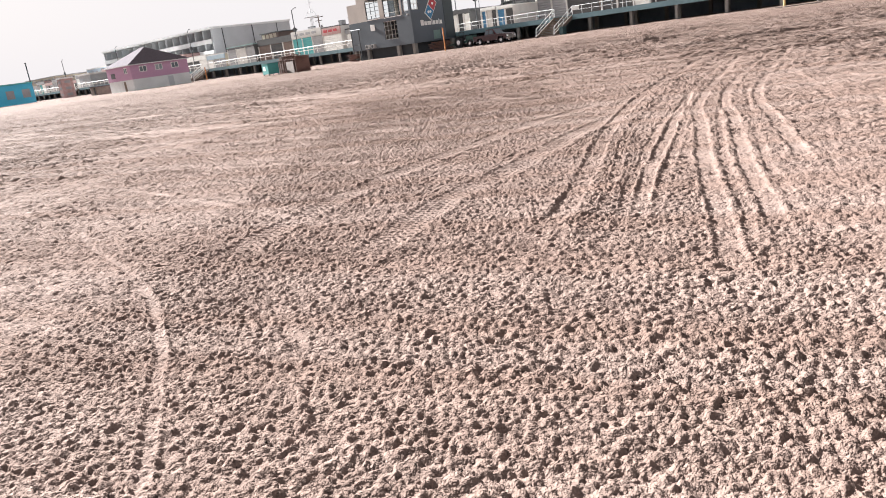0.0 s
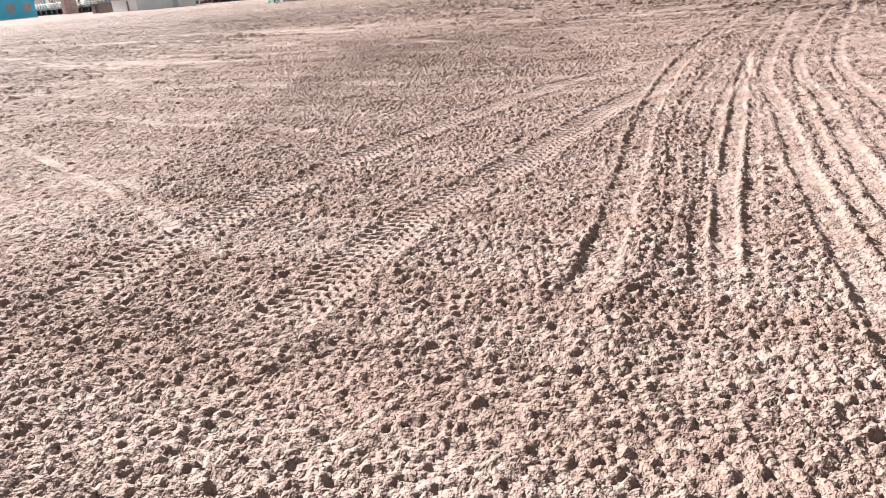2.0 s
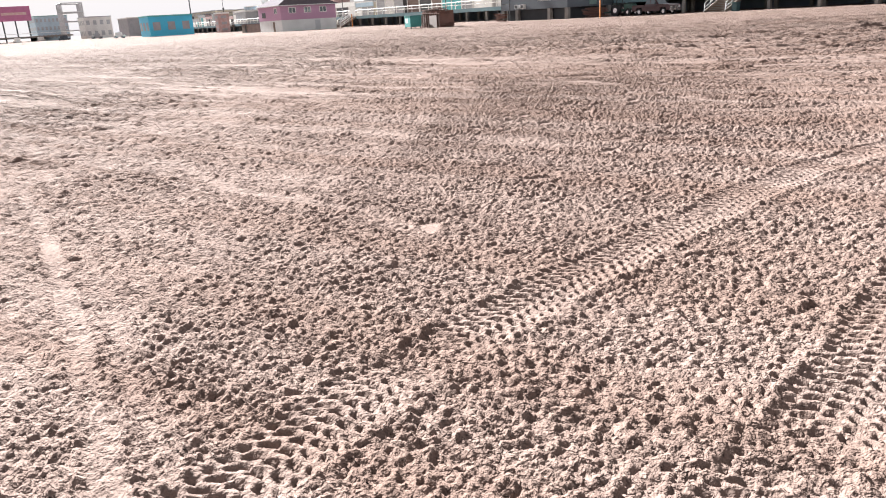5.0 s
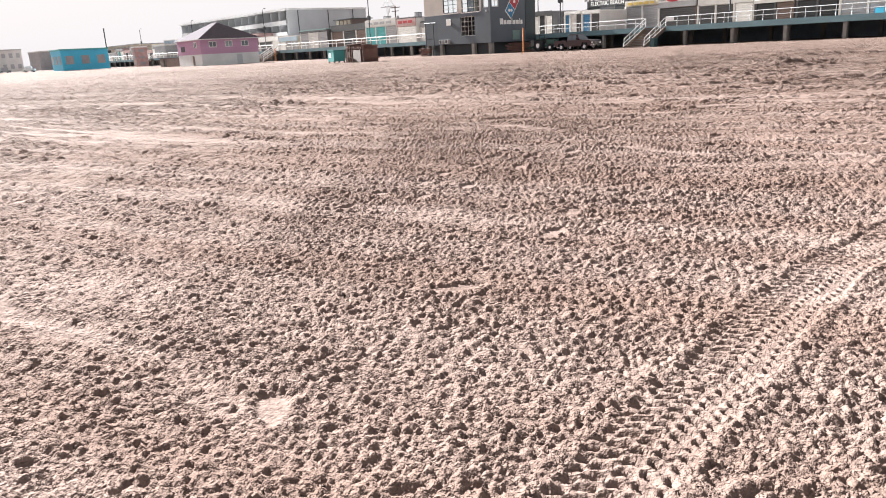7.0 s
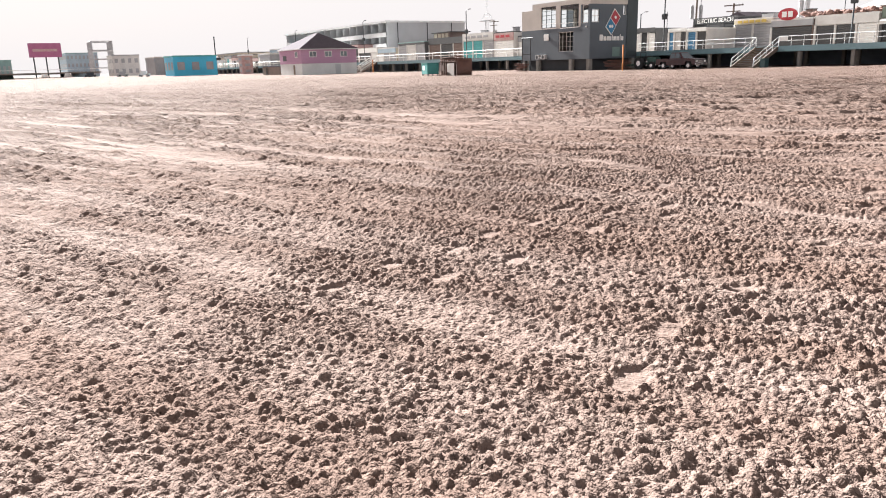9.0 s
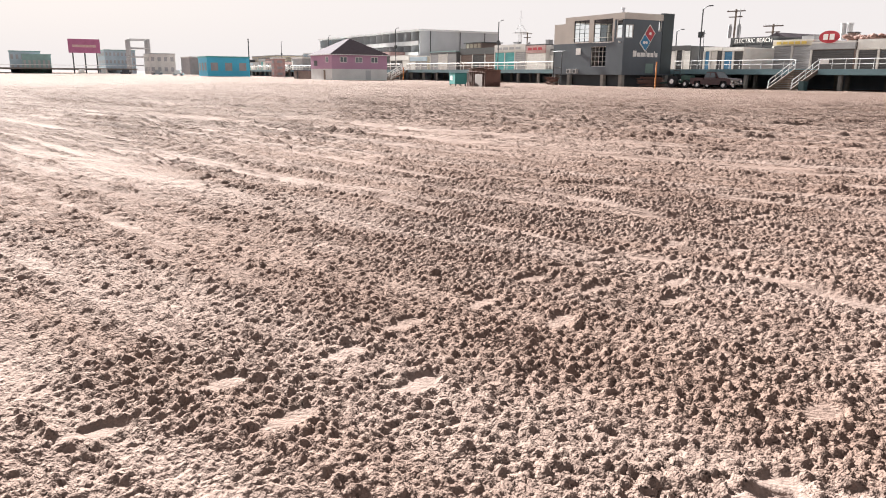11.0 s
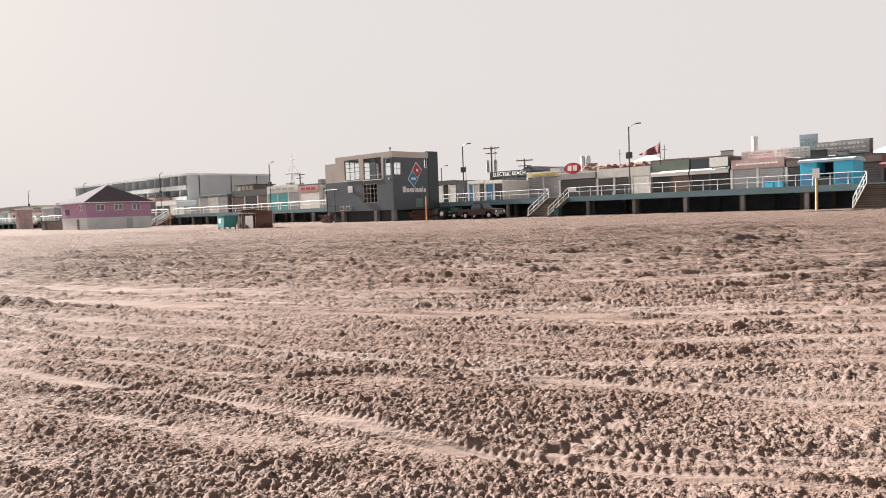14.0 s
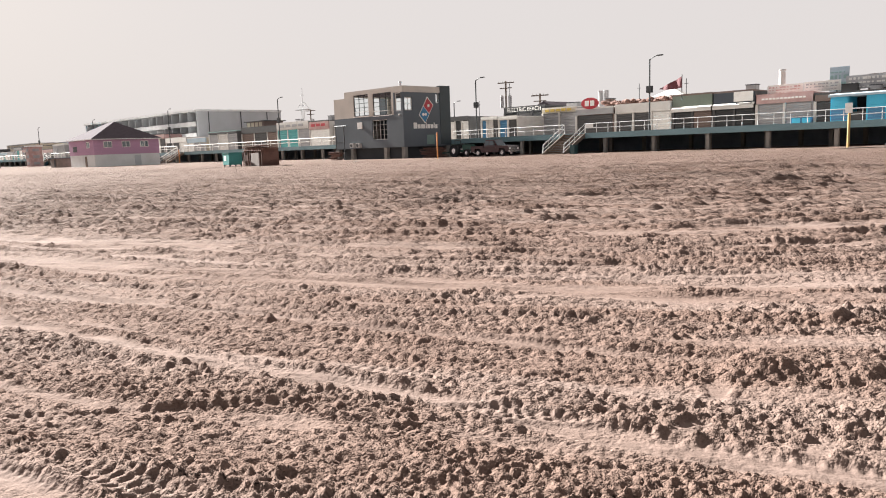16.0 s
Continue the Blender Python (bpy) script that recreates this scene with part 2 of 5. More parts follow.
def pierced(along, a0, a1, b0, b1, z0, z1, holes):
    """A wall along x or y with holes (from, to, low, high) through it."""
    bm = bmesh.new()
    cuts = sorted({a0, a1, *(h for hole in holes for h in hole[:2] if a0 < h < a1)})
    rises = sorted({z0, z1, *(h for hole in holes for h in hole[2:] if z0 < h < z1)})
    for p, q in zip(cuts, cuts[1:]):
        low = None
        for r, s in zip(rises, rises[1:]):
            mid = ((p + q) / 2, (r + s) / 2)
            hollow = any(h[0] < mid[0] < h[1] and h[2] < mid[1] < h[3] for h in holes)
            if not hollow and low is None:
                low = r
            if low is not None and (hollow or s == rises[-1]):
                high = r if hollow else s
                box(bm, *((p, q, b0, b1) if along == "x" else (b0, b1, p, q)), low, high)
                low = None
    bmesh.ops.remove_doubles(bm, verts=bm.verts, dist=0.0001)
    return bm


def glazing(parent, along, a0, a1, face, z0, z1, columns, rows, bar=0.07, frame_mat=None, inward=0.12):
    """A window unit: frame, bars, and one pane."""
    mat = frame_mat or WHITE
    spans = [(a0, a0 + bar, z0, z1), (a1 - bar, a1, z0, z1), (a0, a1, z0, z0 + bar), (a0, a1, z1 - bar, z1)]
    thin = bar * 0.6
    for i in range(1, columns):
        x = a0 + (a1 - a0) * i / columns
        spans.append((x - thin / 2, x + thin / 2, z0, z1))
    for i in range(1, rows):
        z = z0 + (z1 - z0) * i / rows
        spans.append((a0, a1, z - thin / 2, z + thin / 2))

    def slab(p, q, r, s, d0, d1):
        return (p, q, face + d0, face + d1, r, s) if along == "x" else (face + d0, face + d1, p, q, r, s)

    window = part("window", cubes(*[slab(*s, inward, inward + 0.08 * (1 if inward > 0 else -1)) if inward > 0 else slab(*s, inward - 0.08, inward) for s in spans]), mat, parent)
    d = inward + (0.03 if inward > 0 else -0.03)
    pane = part("pane", cubes(slab(a0 + bar, a1 - bar, z0 + bar, z1 - bar, d, d + 0.015)), GLASS, window)
    pane.visible_shadow = False
    return window


# ---- the beach ----
def lattice(ix, iy, seed):
    h = (ix.astype(np.int64) * 374761393 + iy.astype(np.int64) * 668265263 + seed * 974711) & 0x7FFFFFFF
    h = ((h ^ (h >> 13)) * 1274126177) & 0x7FFFFFFF
    return (h ^ (h >> 16)) & 1023


ANGLES = np.linspace(0, 2 * np.pi, 1024, endpoint=False)
GX, GY = np.cos(ANGLES).astype(np.float32), np.sin(ANGLES).astype(np.float32)


def perlin(x, y, size, seed):
    """Gradient noise of about -1 to 1 with features of the given size in metres."""
    x, y = x / size, y / size
    x0, y0 = np.floor(x), np.floor(y)
    fx, fy = (x - x0).astype(np.float32), (y - y0).astype(np.float32)
    ux, uy = fx * fx * fx * (fx * (fx * 6 - 15) + 10), fy * fy * fy * (fy * (fy * 6 - 15) + 10)
    ix, iy = x0.astype(np.int64), y0.astype(np.int64)

    def corner(dx, dy):
        g = lattice(ix + dx, iy + dy, seed)
        return GX[g] * (fx - dx) + GY[g] * (fy - dy)

    low = corner(0, 0) * (1 - ux) + corner(1, 0) * ux
    high = corner(0, 1) * (1 - ux) + corner(1, 1) * ux
    return (low * (1 - uy) + high * uy) * 1.5


def smooth(v, a, b):
    t = np.clip((v - a) / (b - a), 0, 1)
    return t * t * (3 - 2 * t)


def spline(points, step=0.12):
    """Points of a smooth line through a few given ones."""
    p = [np.array(q, float) for q in points]
    p = [2 * p[0] - p[1], *p, 2 * p[-1] - p[-2]]
    line = []
    for a, b, c, d in zip(p, p[1:], p[2:], p[3:]):
        for t in np.arange(0, 1, min(0.5, step / np.linalg.norm(c - b))):
            line.append(0.5 * (2 * b + (c - a) * t + (2 * a - 5 * b + 4 * c - d) * t * t + (3 * b - a - 3 * c + d) * t**3))
    return np.array([*line, p[-2]])


def beside(px, py, line, reach):
    """For grid points within reach of a line: their indices, the way across (left positive) and the way along."""
    lo, hi = line.min(0) - reach, line.max(0) + reach
    pick = np.nonzero((px > lo[0]) & (px < hi[0]) & (py > lo[1]) & (py < hi[1]))[0]
    x, y = px[pick], py[pick]
    best, across, along = np.full(len(pick), 1e9), np.zeros(len(pick)), np.zeros(len(pick))
    gone = 0.0
    for a, b in zip(line, line[1:]):
        d = b - a
        length = np.hypot(*d)
        d /= length
        s = np.clip((x - a[0]) * d[0] + (y - a[1]) * d[1], 0, length)
        ox, oy = x - a[0] - s * d[0], y - a[1] - s * d[1]
        far = ox * ox + oy * oy
        new_best = far < best
        best[new_best] = far[new_best]
        across[new_best] = (d[0] * oy - d[1] * ox)[new_best]
        along[new_best] = (gone + s)[new_best]
        gone += length
    near = best < reach * reach
    return pick[near], np.sqrt(best[near]) * np.sign(across[near] + 1e-12), along[near]


# tracks left in the sand: kind, width, points of the line
TRACKS = [
    ("tyre", 0.18, [(-8.0, 19.0), (-5.0, 17.5), (-2.89, 16.28), (-1.71, 15.59), (-0.75, 14.92), (0.28, 14.29), (1.28, 13.79), (2.1, 13.28), (4.5, 12.2)]),
    ("tread", 0.16, [(-0.9, 15.2), (-0.04, 14.6), (0.56, 14.36), (1.09, 14.12), (1.55, 13.92), (2.3, 13.5), (4.2, 12.7)]),
    ("tyre", 0.18, [(-9.0, 21.6), (-4.68, 19.24), (-2.78, 17.97), (-1.41, 17.16), (-0.52, 16.6), (0.61, 15.79), (1.31, 15.38), (2.25, 15.0), (4.6, 13.9)]),
    ("tread", 0.16, [(-1.0, 17.25), (0.0, 16.5), (0.78, 16.0), (1.5, 15.55), (2.6, 15.1)]),
    ("tyre", 0.19, [(-9.0, 22.9), (-5.0, 20.9), (-2.27, 19.34), (-0.63, 18.24), (0.9, 17.36), (1.73, 16.81), (2.4, 16.45), (5.0, 15.3)]),
    ("tread", 0.22, [(-1.6, 19.2), (-0.4, 18.5), (0.6, 17.85), (1.7, 17.15), (2.8, 16.6)]),
    ("tyre", 0.16, [(-9.0, 24.5), (-3.14, 20.8), (-1.17, 19.65), (0.89, 18.5), (2.29, 17.8), (4.5, 17.0)]),
    ("smooth", 0.40, [(-14, 27.5), (-4.28, 22.65), (-1.22, 21.2), (0.88, 20.2), (3.19, 19.0), (7.0, 17.4)]),
    ("smooth", 0.32, [(-18, 33.5), (-6.4, 25.6), (0.8, 22.3), (5.2, 21.4), (9.0, 21.2)]),
    ("tread", 0.14, [(-2.6, 17.1), (-1.02, 17.28), (-0.22, 17.35), (0.9, 17.25), (1.6, 17.15), (2.3, 17.1)]),
    ("smooth", 0.15, [(-11.2, 20.3), (-4.68, 17.55), (-1.63, 15.5), (0.2, 14.4)]),
    ("smooth", 0.14, [(-8.0, 16.3), (-5.13, 14.95), (-2.55, 13.5), (-0.99, 12.5)]),
    ("smooth", 0.15, [(-6.5, 14.4), (-3.63, 13.1), (-2.02, 12.3), (-1.0, 11.7)]),
    ("furrow", 0.12, [(-6.0, 14.7), (-3.6, 12.75), (-1.8, 11.9), (-0.9, 11.3)]),
    ("furrow", 0.12, [(-5.6, 13.1), (-3.2, 12.1), (-1.8, 11.2)]),
    ("tread", 0.27, [(-1.0, 4.0), (-0.89, 4.53), (-0.69, 5.15), (-0.51, 5.61), (-0.32, 6.12), (0.02, 6.72), (0.27, 7.16), (0.47, 7.46), (0.72, 7.9), (1.01, 8.3), (1.46, 9.0), (1.99, 9.65), (2.56, 10.26), (3.6, 11.2)]),
    ("tread", 0.27, [(-0.1, 3.6), (0.11, 4.12), (0.23, 4.42), (0.36, 4.8), (0.59, 5.32), (0.94, 5.89), (1.38, 6.66), (2.0, 7.78), (2.87, 9.14)]),
    ("smooth", 0.10, [(-4.4, 9.2), (-3.06, 7.88), (-2.19, 6.95), (-1.53, 6.23), (-1.13, 5.79), (-0.78, 5.34), (-0.54, 5.04), (-0.35, 4.75), (-0.17, 4.37)]),
    ("furrow", 0.09, [(-2.9, 7.95), (-2.05, 7.02), (-1.4, 6.3), (-1.0, 5.86), (-0.65, 5.4), (-0.42, 5.1), (-0.24, 4.8)]),
    ("deep", 0.16, [(1.0, 3.7), (1.32, 4.34), (1.46, 4.75), (1.81, 5.94), (2.28, 7.56), (3.34, 10.47), (5.24, 14.61), (8.84, 21.57)]),
    ("ridge", 0.12, [(1.25, 3.7), (1.52, 4.34), (1.68, 4.75), (2.03, 5.94), (2.5, 7.5), (3.6, 10.4), (5.5, 14.5), (9.2, 21.5)]),
    ("furrow", 0.08, [(1.4, 3.9), (1.54, 4.2), (1.88, 5.3), (2.5, 7.43), (3.7, 10.3)]),
    ("furrow", 0.08, [(1.5, 3.6), (1.61, 3.97), (2.03, 5.24), (2.95, 7.8), (4.2, 10.6)]),
    ("furrow", 0.08, [(1.8, 3.8), (1.94, 4.32), (2.38, 5.53), (3.37, 8.27), (4.59, 11.59), (8.0, 18.5)]),
    ("smooth", 0.11, [(1.70, 3.7), (1.8, 4.2), (2.22, 5.45), (3.2, 8.1), (4.4, 11.3)]),
    ("smooth", 0.13, [(1.8, 2.5), (1.92, 2.87), (2.05, 3.36), (2.22, 3.93), (2.4, 4.63), (2.76, 5.86), (3.22, 7.28), (4.05, 9.77), (7.6, 17.5)]),
    ("furrow", 0.07, [(2.02, 2.87), (2.18, 3.36), (2.36, 3.93), (2.55, 4.63), (2.92, 5.86), (3.4, 7.28), (4.3, 9.77)]),
    ("smooth", 0.12, [(2.25, 3.0), (2.37, 3.43), (2.57, 4.13), (2.86, 5.17), (3.5, 7.1), (4.71, 10.53), (8.6, 18.0)]),
    ("furrow", 0.07, [(2.48, 3.3), (2.72, 4.13), (3.02, 5.17), (3.68, 7.1), (4.9, 10.5)]),
    ("smooth", 0.12, [(3.1, 4.6), (3.46, 5.7), (3.83, 6.88), (5.0, 10.2), (9.0, 18.0)]),
    ("furrow", 0.10, [(3.9, 5.6), (4.5, 7.05), (5.31, 9.13), (6.16, 11.59), (9.6, 18.6)]),
    ("smooth", 0.06, [(-3.4, 7.4), (-2.61, 5.6), (-1.74, 4.4), (-1.02, 3.2), (-0.47, 1.7), (-0.2, 0.8)]),
    ("furrow", 0.08, [(-0.5, 3.6), (-0.28, 2.95), (0.05, 2.05), (0.3, 1.3)]),
    ("smooth", 0.14, [(-3.6, 10.2), (-2.34, 9.0), (-1.27, 8.4), (-0.66, 7.9), (-0.32, 7.5)]),
    ("furrow", 0.10, [(-3.3, 9.8), (-2.2, 8.8), (-1.15, 8.2), (-0.55, 7.7)]),
    ("ridge", 0.22, [(0.6, 11.3), (1.48, 11.2), (2.26, 11.45), (3.25, 12.2), (4.6, 13.6)]),
    ("ridge", 0.20, [(-5.6, 17.4), (-3.03, 15.6), (-1.5, 14.15), (0.07, 13.9), (1.6, 13.7)]),
    ("ridge", 0.22, [(-3.0, 16.1), (-0.88, 15.35), (0.57, 15.05), (1.89, 14.9), (3.2, 15.2)]),
    ("ridge", 0.24, [(-5.5, 18.4), (-3.45, 17.21), (-0.78, 16.57), (1.8, 15.95), (2.6, 15.6), (3.7, 15.93)]),
    ("ridge", 0.22, [(-2.6, 19.8), (-0.46, 18.1), (1.26, 16.55), (2.3, 16.2)]),
    ("ridge", 0.22, [(1.0, 18.5), (1.78, 18.19), (2.67, 17.34), (3.32, 16.54), (4.38, 17.03)]),
]
# shoe prints: place, heading
PRINTS = [
    (-1.11, 11.13, 28), (-0.90, 11.57, 22), (-0.59, 11.98, 30), (-0.53, 11.38, 20), (-0.20, 11.78, 24), (-0.46, 12.40, 26), (-0.20, 12.88, 20),
    (0.22, 12.70, 24), (0.34, 13.29, 30), (0.76, 13.59, 24), (1.22, 11.97, 28), (1.00, 11.41, 20), (0.62, 10.80, 24), (0.45, 10.25, 22), (1.62, 12.45, 30),
    (-0.56, 7.96, -25), (-0.06, 9.18, 70), (0.96, 11.32, 60), (2.24, 16.77, 40), (2.11, 17.40, 20), (1.84, 16.96, 50), (1.15, 15.60, 30), (1.52, 15.95, 20),
    (0.28, 13.94, 40), (0.76, 13.25, 30), (-0.05, 13.40, 35), (0.39, 14.28, 60), (0.77, 14.62, 25), (1.20, 14.53, 30), (0.88, 14.19, 60), (1.29, 15.70, 40),
    (2.45, 14.40, 30), (2.22, 13.65, 20),
]
HEAPS = [(2.40, 17.60, 0.15, 0.085), (2.75, 17.45, 0.12, 0.065), (3.35, 18.63, 0.24, 0.05), (3.0, 18.9, 0.18, 0.04), (2.55, 18.3, 0.15, 0.025)]


def crumbs(x, y, size, seed, fill=1.0):
    """Rounded crumbs of uneven size thrown close together: height in units of size."""
    qx, qy = x / size, y / size
    ix, iy = np.floor(qx).astype(np.int64), np.floor(qy).astype(np.int64)
    fx, fy = (qx - ix).astype(np.float32), (qy - iy).astype(np.float32)
    best = np.zeros(len(x), np.float32)
    for dx in (-1, 0, 1):
        for dy in (-1, 0, 1):
            h, g = lattice(ix + dx, iy + dy, seed), lattice(ix + dx, iy + dy, seed + 5)
            ox = dx + (h & 31) / np.float32(31) - fx
            oy = dy + (h >> 5) / np.float32(31) - fy
            lean = (g >> 5) / np.float32(31) - 0.5
            r = 0.30 + 0.46 * (g & 31) / np.float32(31)
            d = (ox * ox * (1 + lean) + oy * oy * (1 - lean)) / (r * r)
            dome = np.sqrt(np.maximum(0, 1 - d)) * r
            if fill < 1:
                dome = dome * (lattice(ix + dx, iy + dy, seed + 9) < 1023 * fill)
            np.maximum(best, dome, out=best)
    return best


def ground_grid():
    """A sheet of columns whose rows thin out by halves away from the middle: points, their spacing, and the faces."""
    ys = [0.9]
    while ys[-1] < 17.0:
        ys.append(ys[-1] + 0.0108)
    while ys[-1] < 3000.0:
        d = ys[-1] - 17.0
        ys.append(ys[-1] + 0.0108 + 0.0055 * min(d, 30) + 0.06 * max(d - 30, 0))
    first, step = [0.9], 0.03
    while first[-1] > -3000.0:
        first.append(first[-1] - step)
        step *= 1.18
    ys = np.array(first[:0:-1] + ys)
    ys = np.concatenate([ys, ys[-1] + 500.0 * np.arange(1, (-(len(ys) - 1)) % 16 + 1)])
    half, d = [(0.0, 0)], 0.0
    while d < 2500.0:
        d += 0.0095 + 0.0045 * max(min(d, 12) - 1.6, 0) + 0.012 * max(min(d, 40) - 12, 0) + 0.1 * max(d - 40, 0)
        half.append((d, sum(d > edge for edge in (2.0, 4.4, 9.0, 20.0))))
    columns = [(0.5 - d, k) for d, k in half[:0:-1]] + [(0.5 + d, k) for d, k in half]
    levels = [k for _, k in columns]
    # a column on a seam keeps the finer rows
    levels = [min(levels[max(i - 1, 0)], k, levels[min(i + 1, len(levels) - 1)]) for i, k in enumerate(levels)]
    xs = np.array([x for x, _ in columns])
    dx, dy = np.gradient(xs), np.gradient(ys)
    px, py, sx, sy, starts, count = [], [], [], [], [], 0
    for j, k in enumerate(levels):
        rows = ys[:: 2**k]
        starts.append(count)
        count += len(rows)
        spread = 1 + 0.25 * np.clip(rows - 16, 0, 60)
        px.append(0.5 + (xs[j] - 0.5) * spread)
        py.append(rows)
        sx.append(dx[j] * spread)
        sy.append(dy[:: 2**k] * 2**k)
    quads, fives = [], []
    for j in range(len(xs) - 1):
        p, q = levels[j], levels[j + 1]
        k = max(p, q)
        i = np.arange((len(ys) - 1) // 2**k)
        a, b = starts[j] + (i << (k - p)), starts[j + 1] + (i << (k - q))
        a2, b2 = a + (1 << (k - p)), b + (1 << (k - q))
        if p == q:
            quads.append(np.stack([a, b, b2, a2], 1))
        elif p < q:
            fives.append(np.stack([a, b, b2, a2, a + 1], 1))
        else:
            fives.append(np.stack([a, b, b + 1, b2, a2], 1))
    return (*(np.concatenate(v) for v in (px, py, sx, sy)), np.concatenate(quads), np.concatenate(fives))


def beach():
    px, py, sx, sy, quads, fives = ground_grid()
    wide = np.maximum(sx, sy * 0.6)
    drawn = np.maximum(sx * 0.2, sy)
    near = np.nonzero((np.abs(px - 0.4) < 80) & (py > -3) & (py < 110))[0]
    x, y, mesh_step = px[near], py[near], wide[near]

    def shown(size, step=mesh_step):
        """How far the grid can carry a relief of that size."""
        return 1 - smooth(step, size * 0.30, size * 1.1)

    # raked rows: bending from left to right, straighter far off
    bend = (-0.2 * x + 2.0 * np.log(np.cosh(np.clip((x - 2.5) / 5, -30, 30)))) * (1 - 0.55 * smooth(y, 20, 45))
    al, ac = x, y - bend
    wob = perlin(x, y, 2.5, 5) * 0.22
    rows = perlin(al * 0.10, ac + wob, 0.42, 11)
    bands = perlin(al * 0.07, ac + wob, 1.0, 12)
    later = smooth(y, 8.0, 12.0)
    patch = perlin(x, y, 1.3, 13) + 0.6 * perlin(x, y, 0.45, 16)
    # strips that the rake has drawn smooth, between crumbly ones
    drawn_flat = perlin(al * 0.03, ac + wob * 0.7, 0.26, 17) + 0.4 * perlin(al * 0.03, ac, 1.6, 18) + 0.2 * patch
    strips = smooth(y, 13.5, 19.0) * (1 - 0.75 * smooth(y, 26, 40)) * smooth(drawn_flat, 0.18, 0.36)
    rough = np.clip(0.95 + (0.12 + 0.16 * later) * patch + later * (0.38 * bands + 0.38 * rows), 0.66, 1.6) * (1 - 0.72 * strips)
    far_rake = smooth(y, 17, 24)
    rise = later * (0.022 * rows + 0.016 * bands) * (1 + 0.5 * far_rake) + 0.034 * far_rake * perlin(al * 0.06, ac + wob, 0.75, 19) + 0.014 * perlin(x, y, 2.2, 14) + 0.010 * perlin(x, y, 0.5, 15)
    # windrows: thin broken crests that the rake's teeth leave along the rows
    for size, high, part_seed in ((0.55, 0.040, 36), (0.30, 0.028, 37)):
        crest = (1 - np.abs(perlin(al * 0.05, ac + wob + 0.03 * perlin(x, y, 0.3, part_seed + 2), size, part_seed))) ** 5
        broken = smooth(perlin(al * 0.6, ac, 0.5, part_seed + 4), -0.35, 0.3)
        rise = rise + high * (0.55 * later + 0.75 * far_rake) * crest * (0.35 + 0.65 * broken) * (1 - 0.6 * strips)
        rough = rough + 0.35 * later * crest * broken
    still, extra, pressed = np.zeros(len(x)), np.zeros(len(x)), np.zeros(len(x))
    seed = 100
    for kind, width, points in TRACKS:
        seed += 7
        k, d, s = beside(x, y, spline(points), width * 2.2)
        if not len(k):
            continue
        d = d + 0.02 * perlin(s, s * 0 + seed, 0.4, seed)
        inside = 1 - smooth(np.abs(d), width * 0.40, width * 0.62)
        rim = np.exp(-((np.abs(d) - width * 0.62) / (width * 0.14)) ** 2)
        wear = 0.75 + 0.45 * perlin(s, d * 0.5, 0.7, seed + 1)
        ends = smooth(s, 0.0, 0.9) * smooth(s.max() - s, 0.0, 0.9)
        inside, rim = inside * ends, rim * ends
        if kind == "ridge":
            extra[k] += 0.021 * np.exp(-((d / width) ** 2)) * np.clip(0.7 + 0.8 * perlin(s, d, 0.35, seed + 2), 0, 2)
            rough[k] += 0.5 * inside
            continue
        if kind in ("furrow", "deep"):
            extra[k] += (-0.008 if kind == "furrow" else -0.014) * inside * np.clip(wear, 0.2, 1.2) + (0.006 if kind == "furrow" else 0.008) * rim * wear
            still[k] = np.maximum(still[k], 0.2 * inside)
            continue
        extra[k] += -0.010 * inside + 0.010 * rim * wear
        if kind == "smooth":
            pressed[k] = np.maximum(pressed[k], inside * np.clip(wear - (0.3 if width > 0.19 else 0.5), 0.05, 0.5))
            still[k] = np.maximum(still[k], inside * np.clip(wear - (0.1 if width > 0.19 else 0.3), 0.15, 0.75))
            continue
        bars = np.sin(2 * np.pi * (s + 0.35 * np.abs(d)) / 0.048)
        lane = np.floor(d / 0.068 + 0.5)
        lug = np.cos(2 * np.pi * ((s + 0.45 * np.abs(d)) / 0.060 + 0.5 * (lane % 2) + 0.22 * perlin(s, d, 0.16, seed + 3)))
        blocks = smooth(lug, -0.25, 0.6) * (1 - smooth(np.abs(d / 0.068 - lane), 0.30, 0.52))
        if kind == "tyre":
            edge = np.exp(-((np.abs(d) - width * 0.42) / (width * 0.10)) ** 2)
            groove = np.exp(-(((np.abs(d) - width * 0.18) / (width * 0.05)) ** 2))
            extra[k] += inside * wear * (0.007 * edge * bars - 0.010 * groove) - 0.012 * inside
            still[k] = np.maximum(still[k], inside * np.clip(wear + 0.15, 0.5, 0.95))
            pressed[k] = np.maximum(pressed[k], 0.8 * inside * np.clip(wear + 0.1, 0, 1))
        else:
            fade = 0.42 if width > 0.26 else 0.65
            extra[k] += inside * smooth(wear, fade, fade + 0.35) * (0.006 - 0.019 * blocks)
            still[k] = np.maximum(still[k], inside * smooth(wear, fade, fade + 0.35) * 0.9)
            pressed[k] = np.maximum(pressed[k], 0.35 * inside * smooth(wear, fade, fade + 0.35))
    for cx, cy, heading in PRINTS:
        k = np.nonzero((np.abs(x - cx) < 0.4) & (np.abs(y - cy) < 0.4))[0]
        h = np.radians(heading)
        f, g = (x[k] - cx) * np.sin(h) + (y[k] - cy) * np.cos(h), (x[k] - cx) * np.cos(h) - (y[k] - cy) * np.sin(h)
        e = np.sqrt((f / 0.135) ** 2 + (g / (0.062 + 0.010 * np.sin(f * 20))) ** 2) + 0.12 * perlin(x[k], y[k], 0.08, 77)
        hollow = 1 - smooth(e, 0.75, 1.05)
        extra[k] += -0.014 * hollow * (1 + 0.5 * f / 0.14) + 0.006 * np.exp(-(((e - 1.35) / 0.3) ** 2))
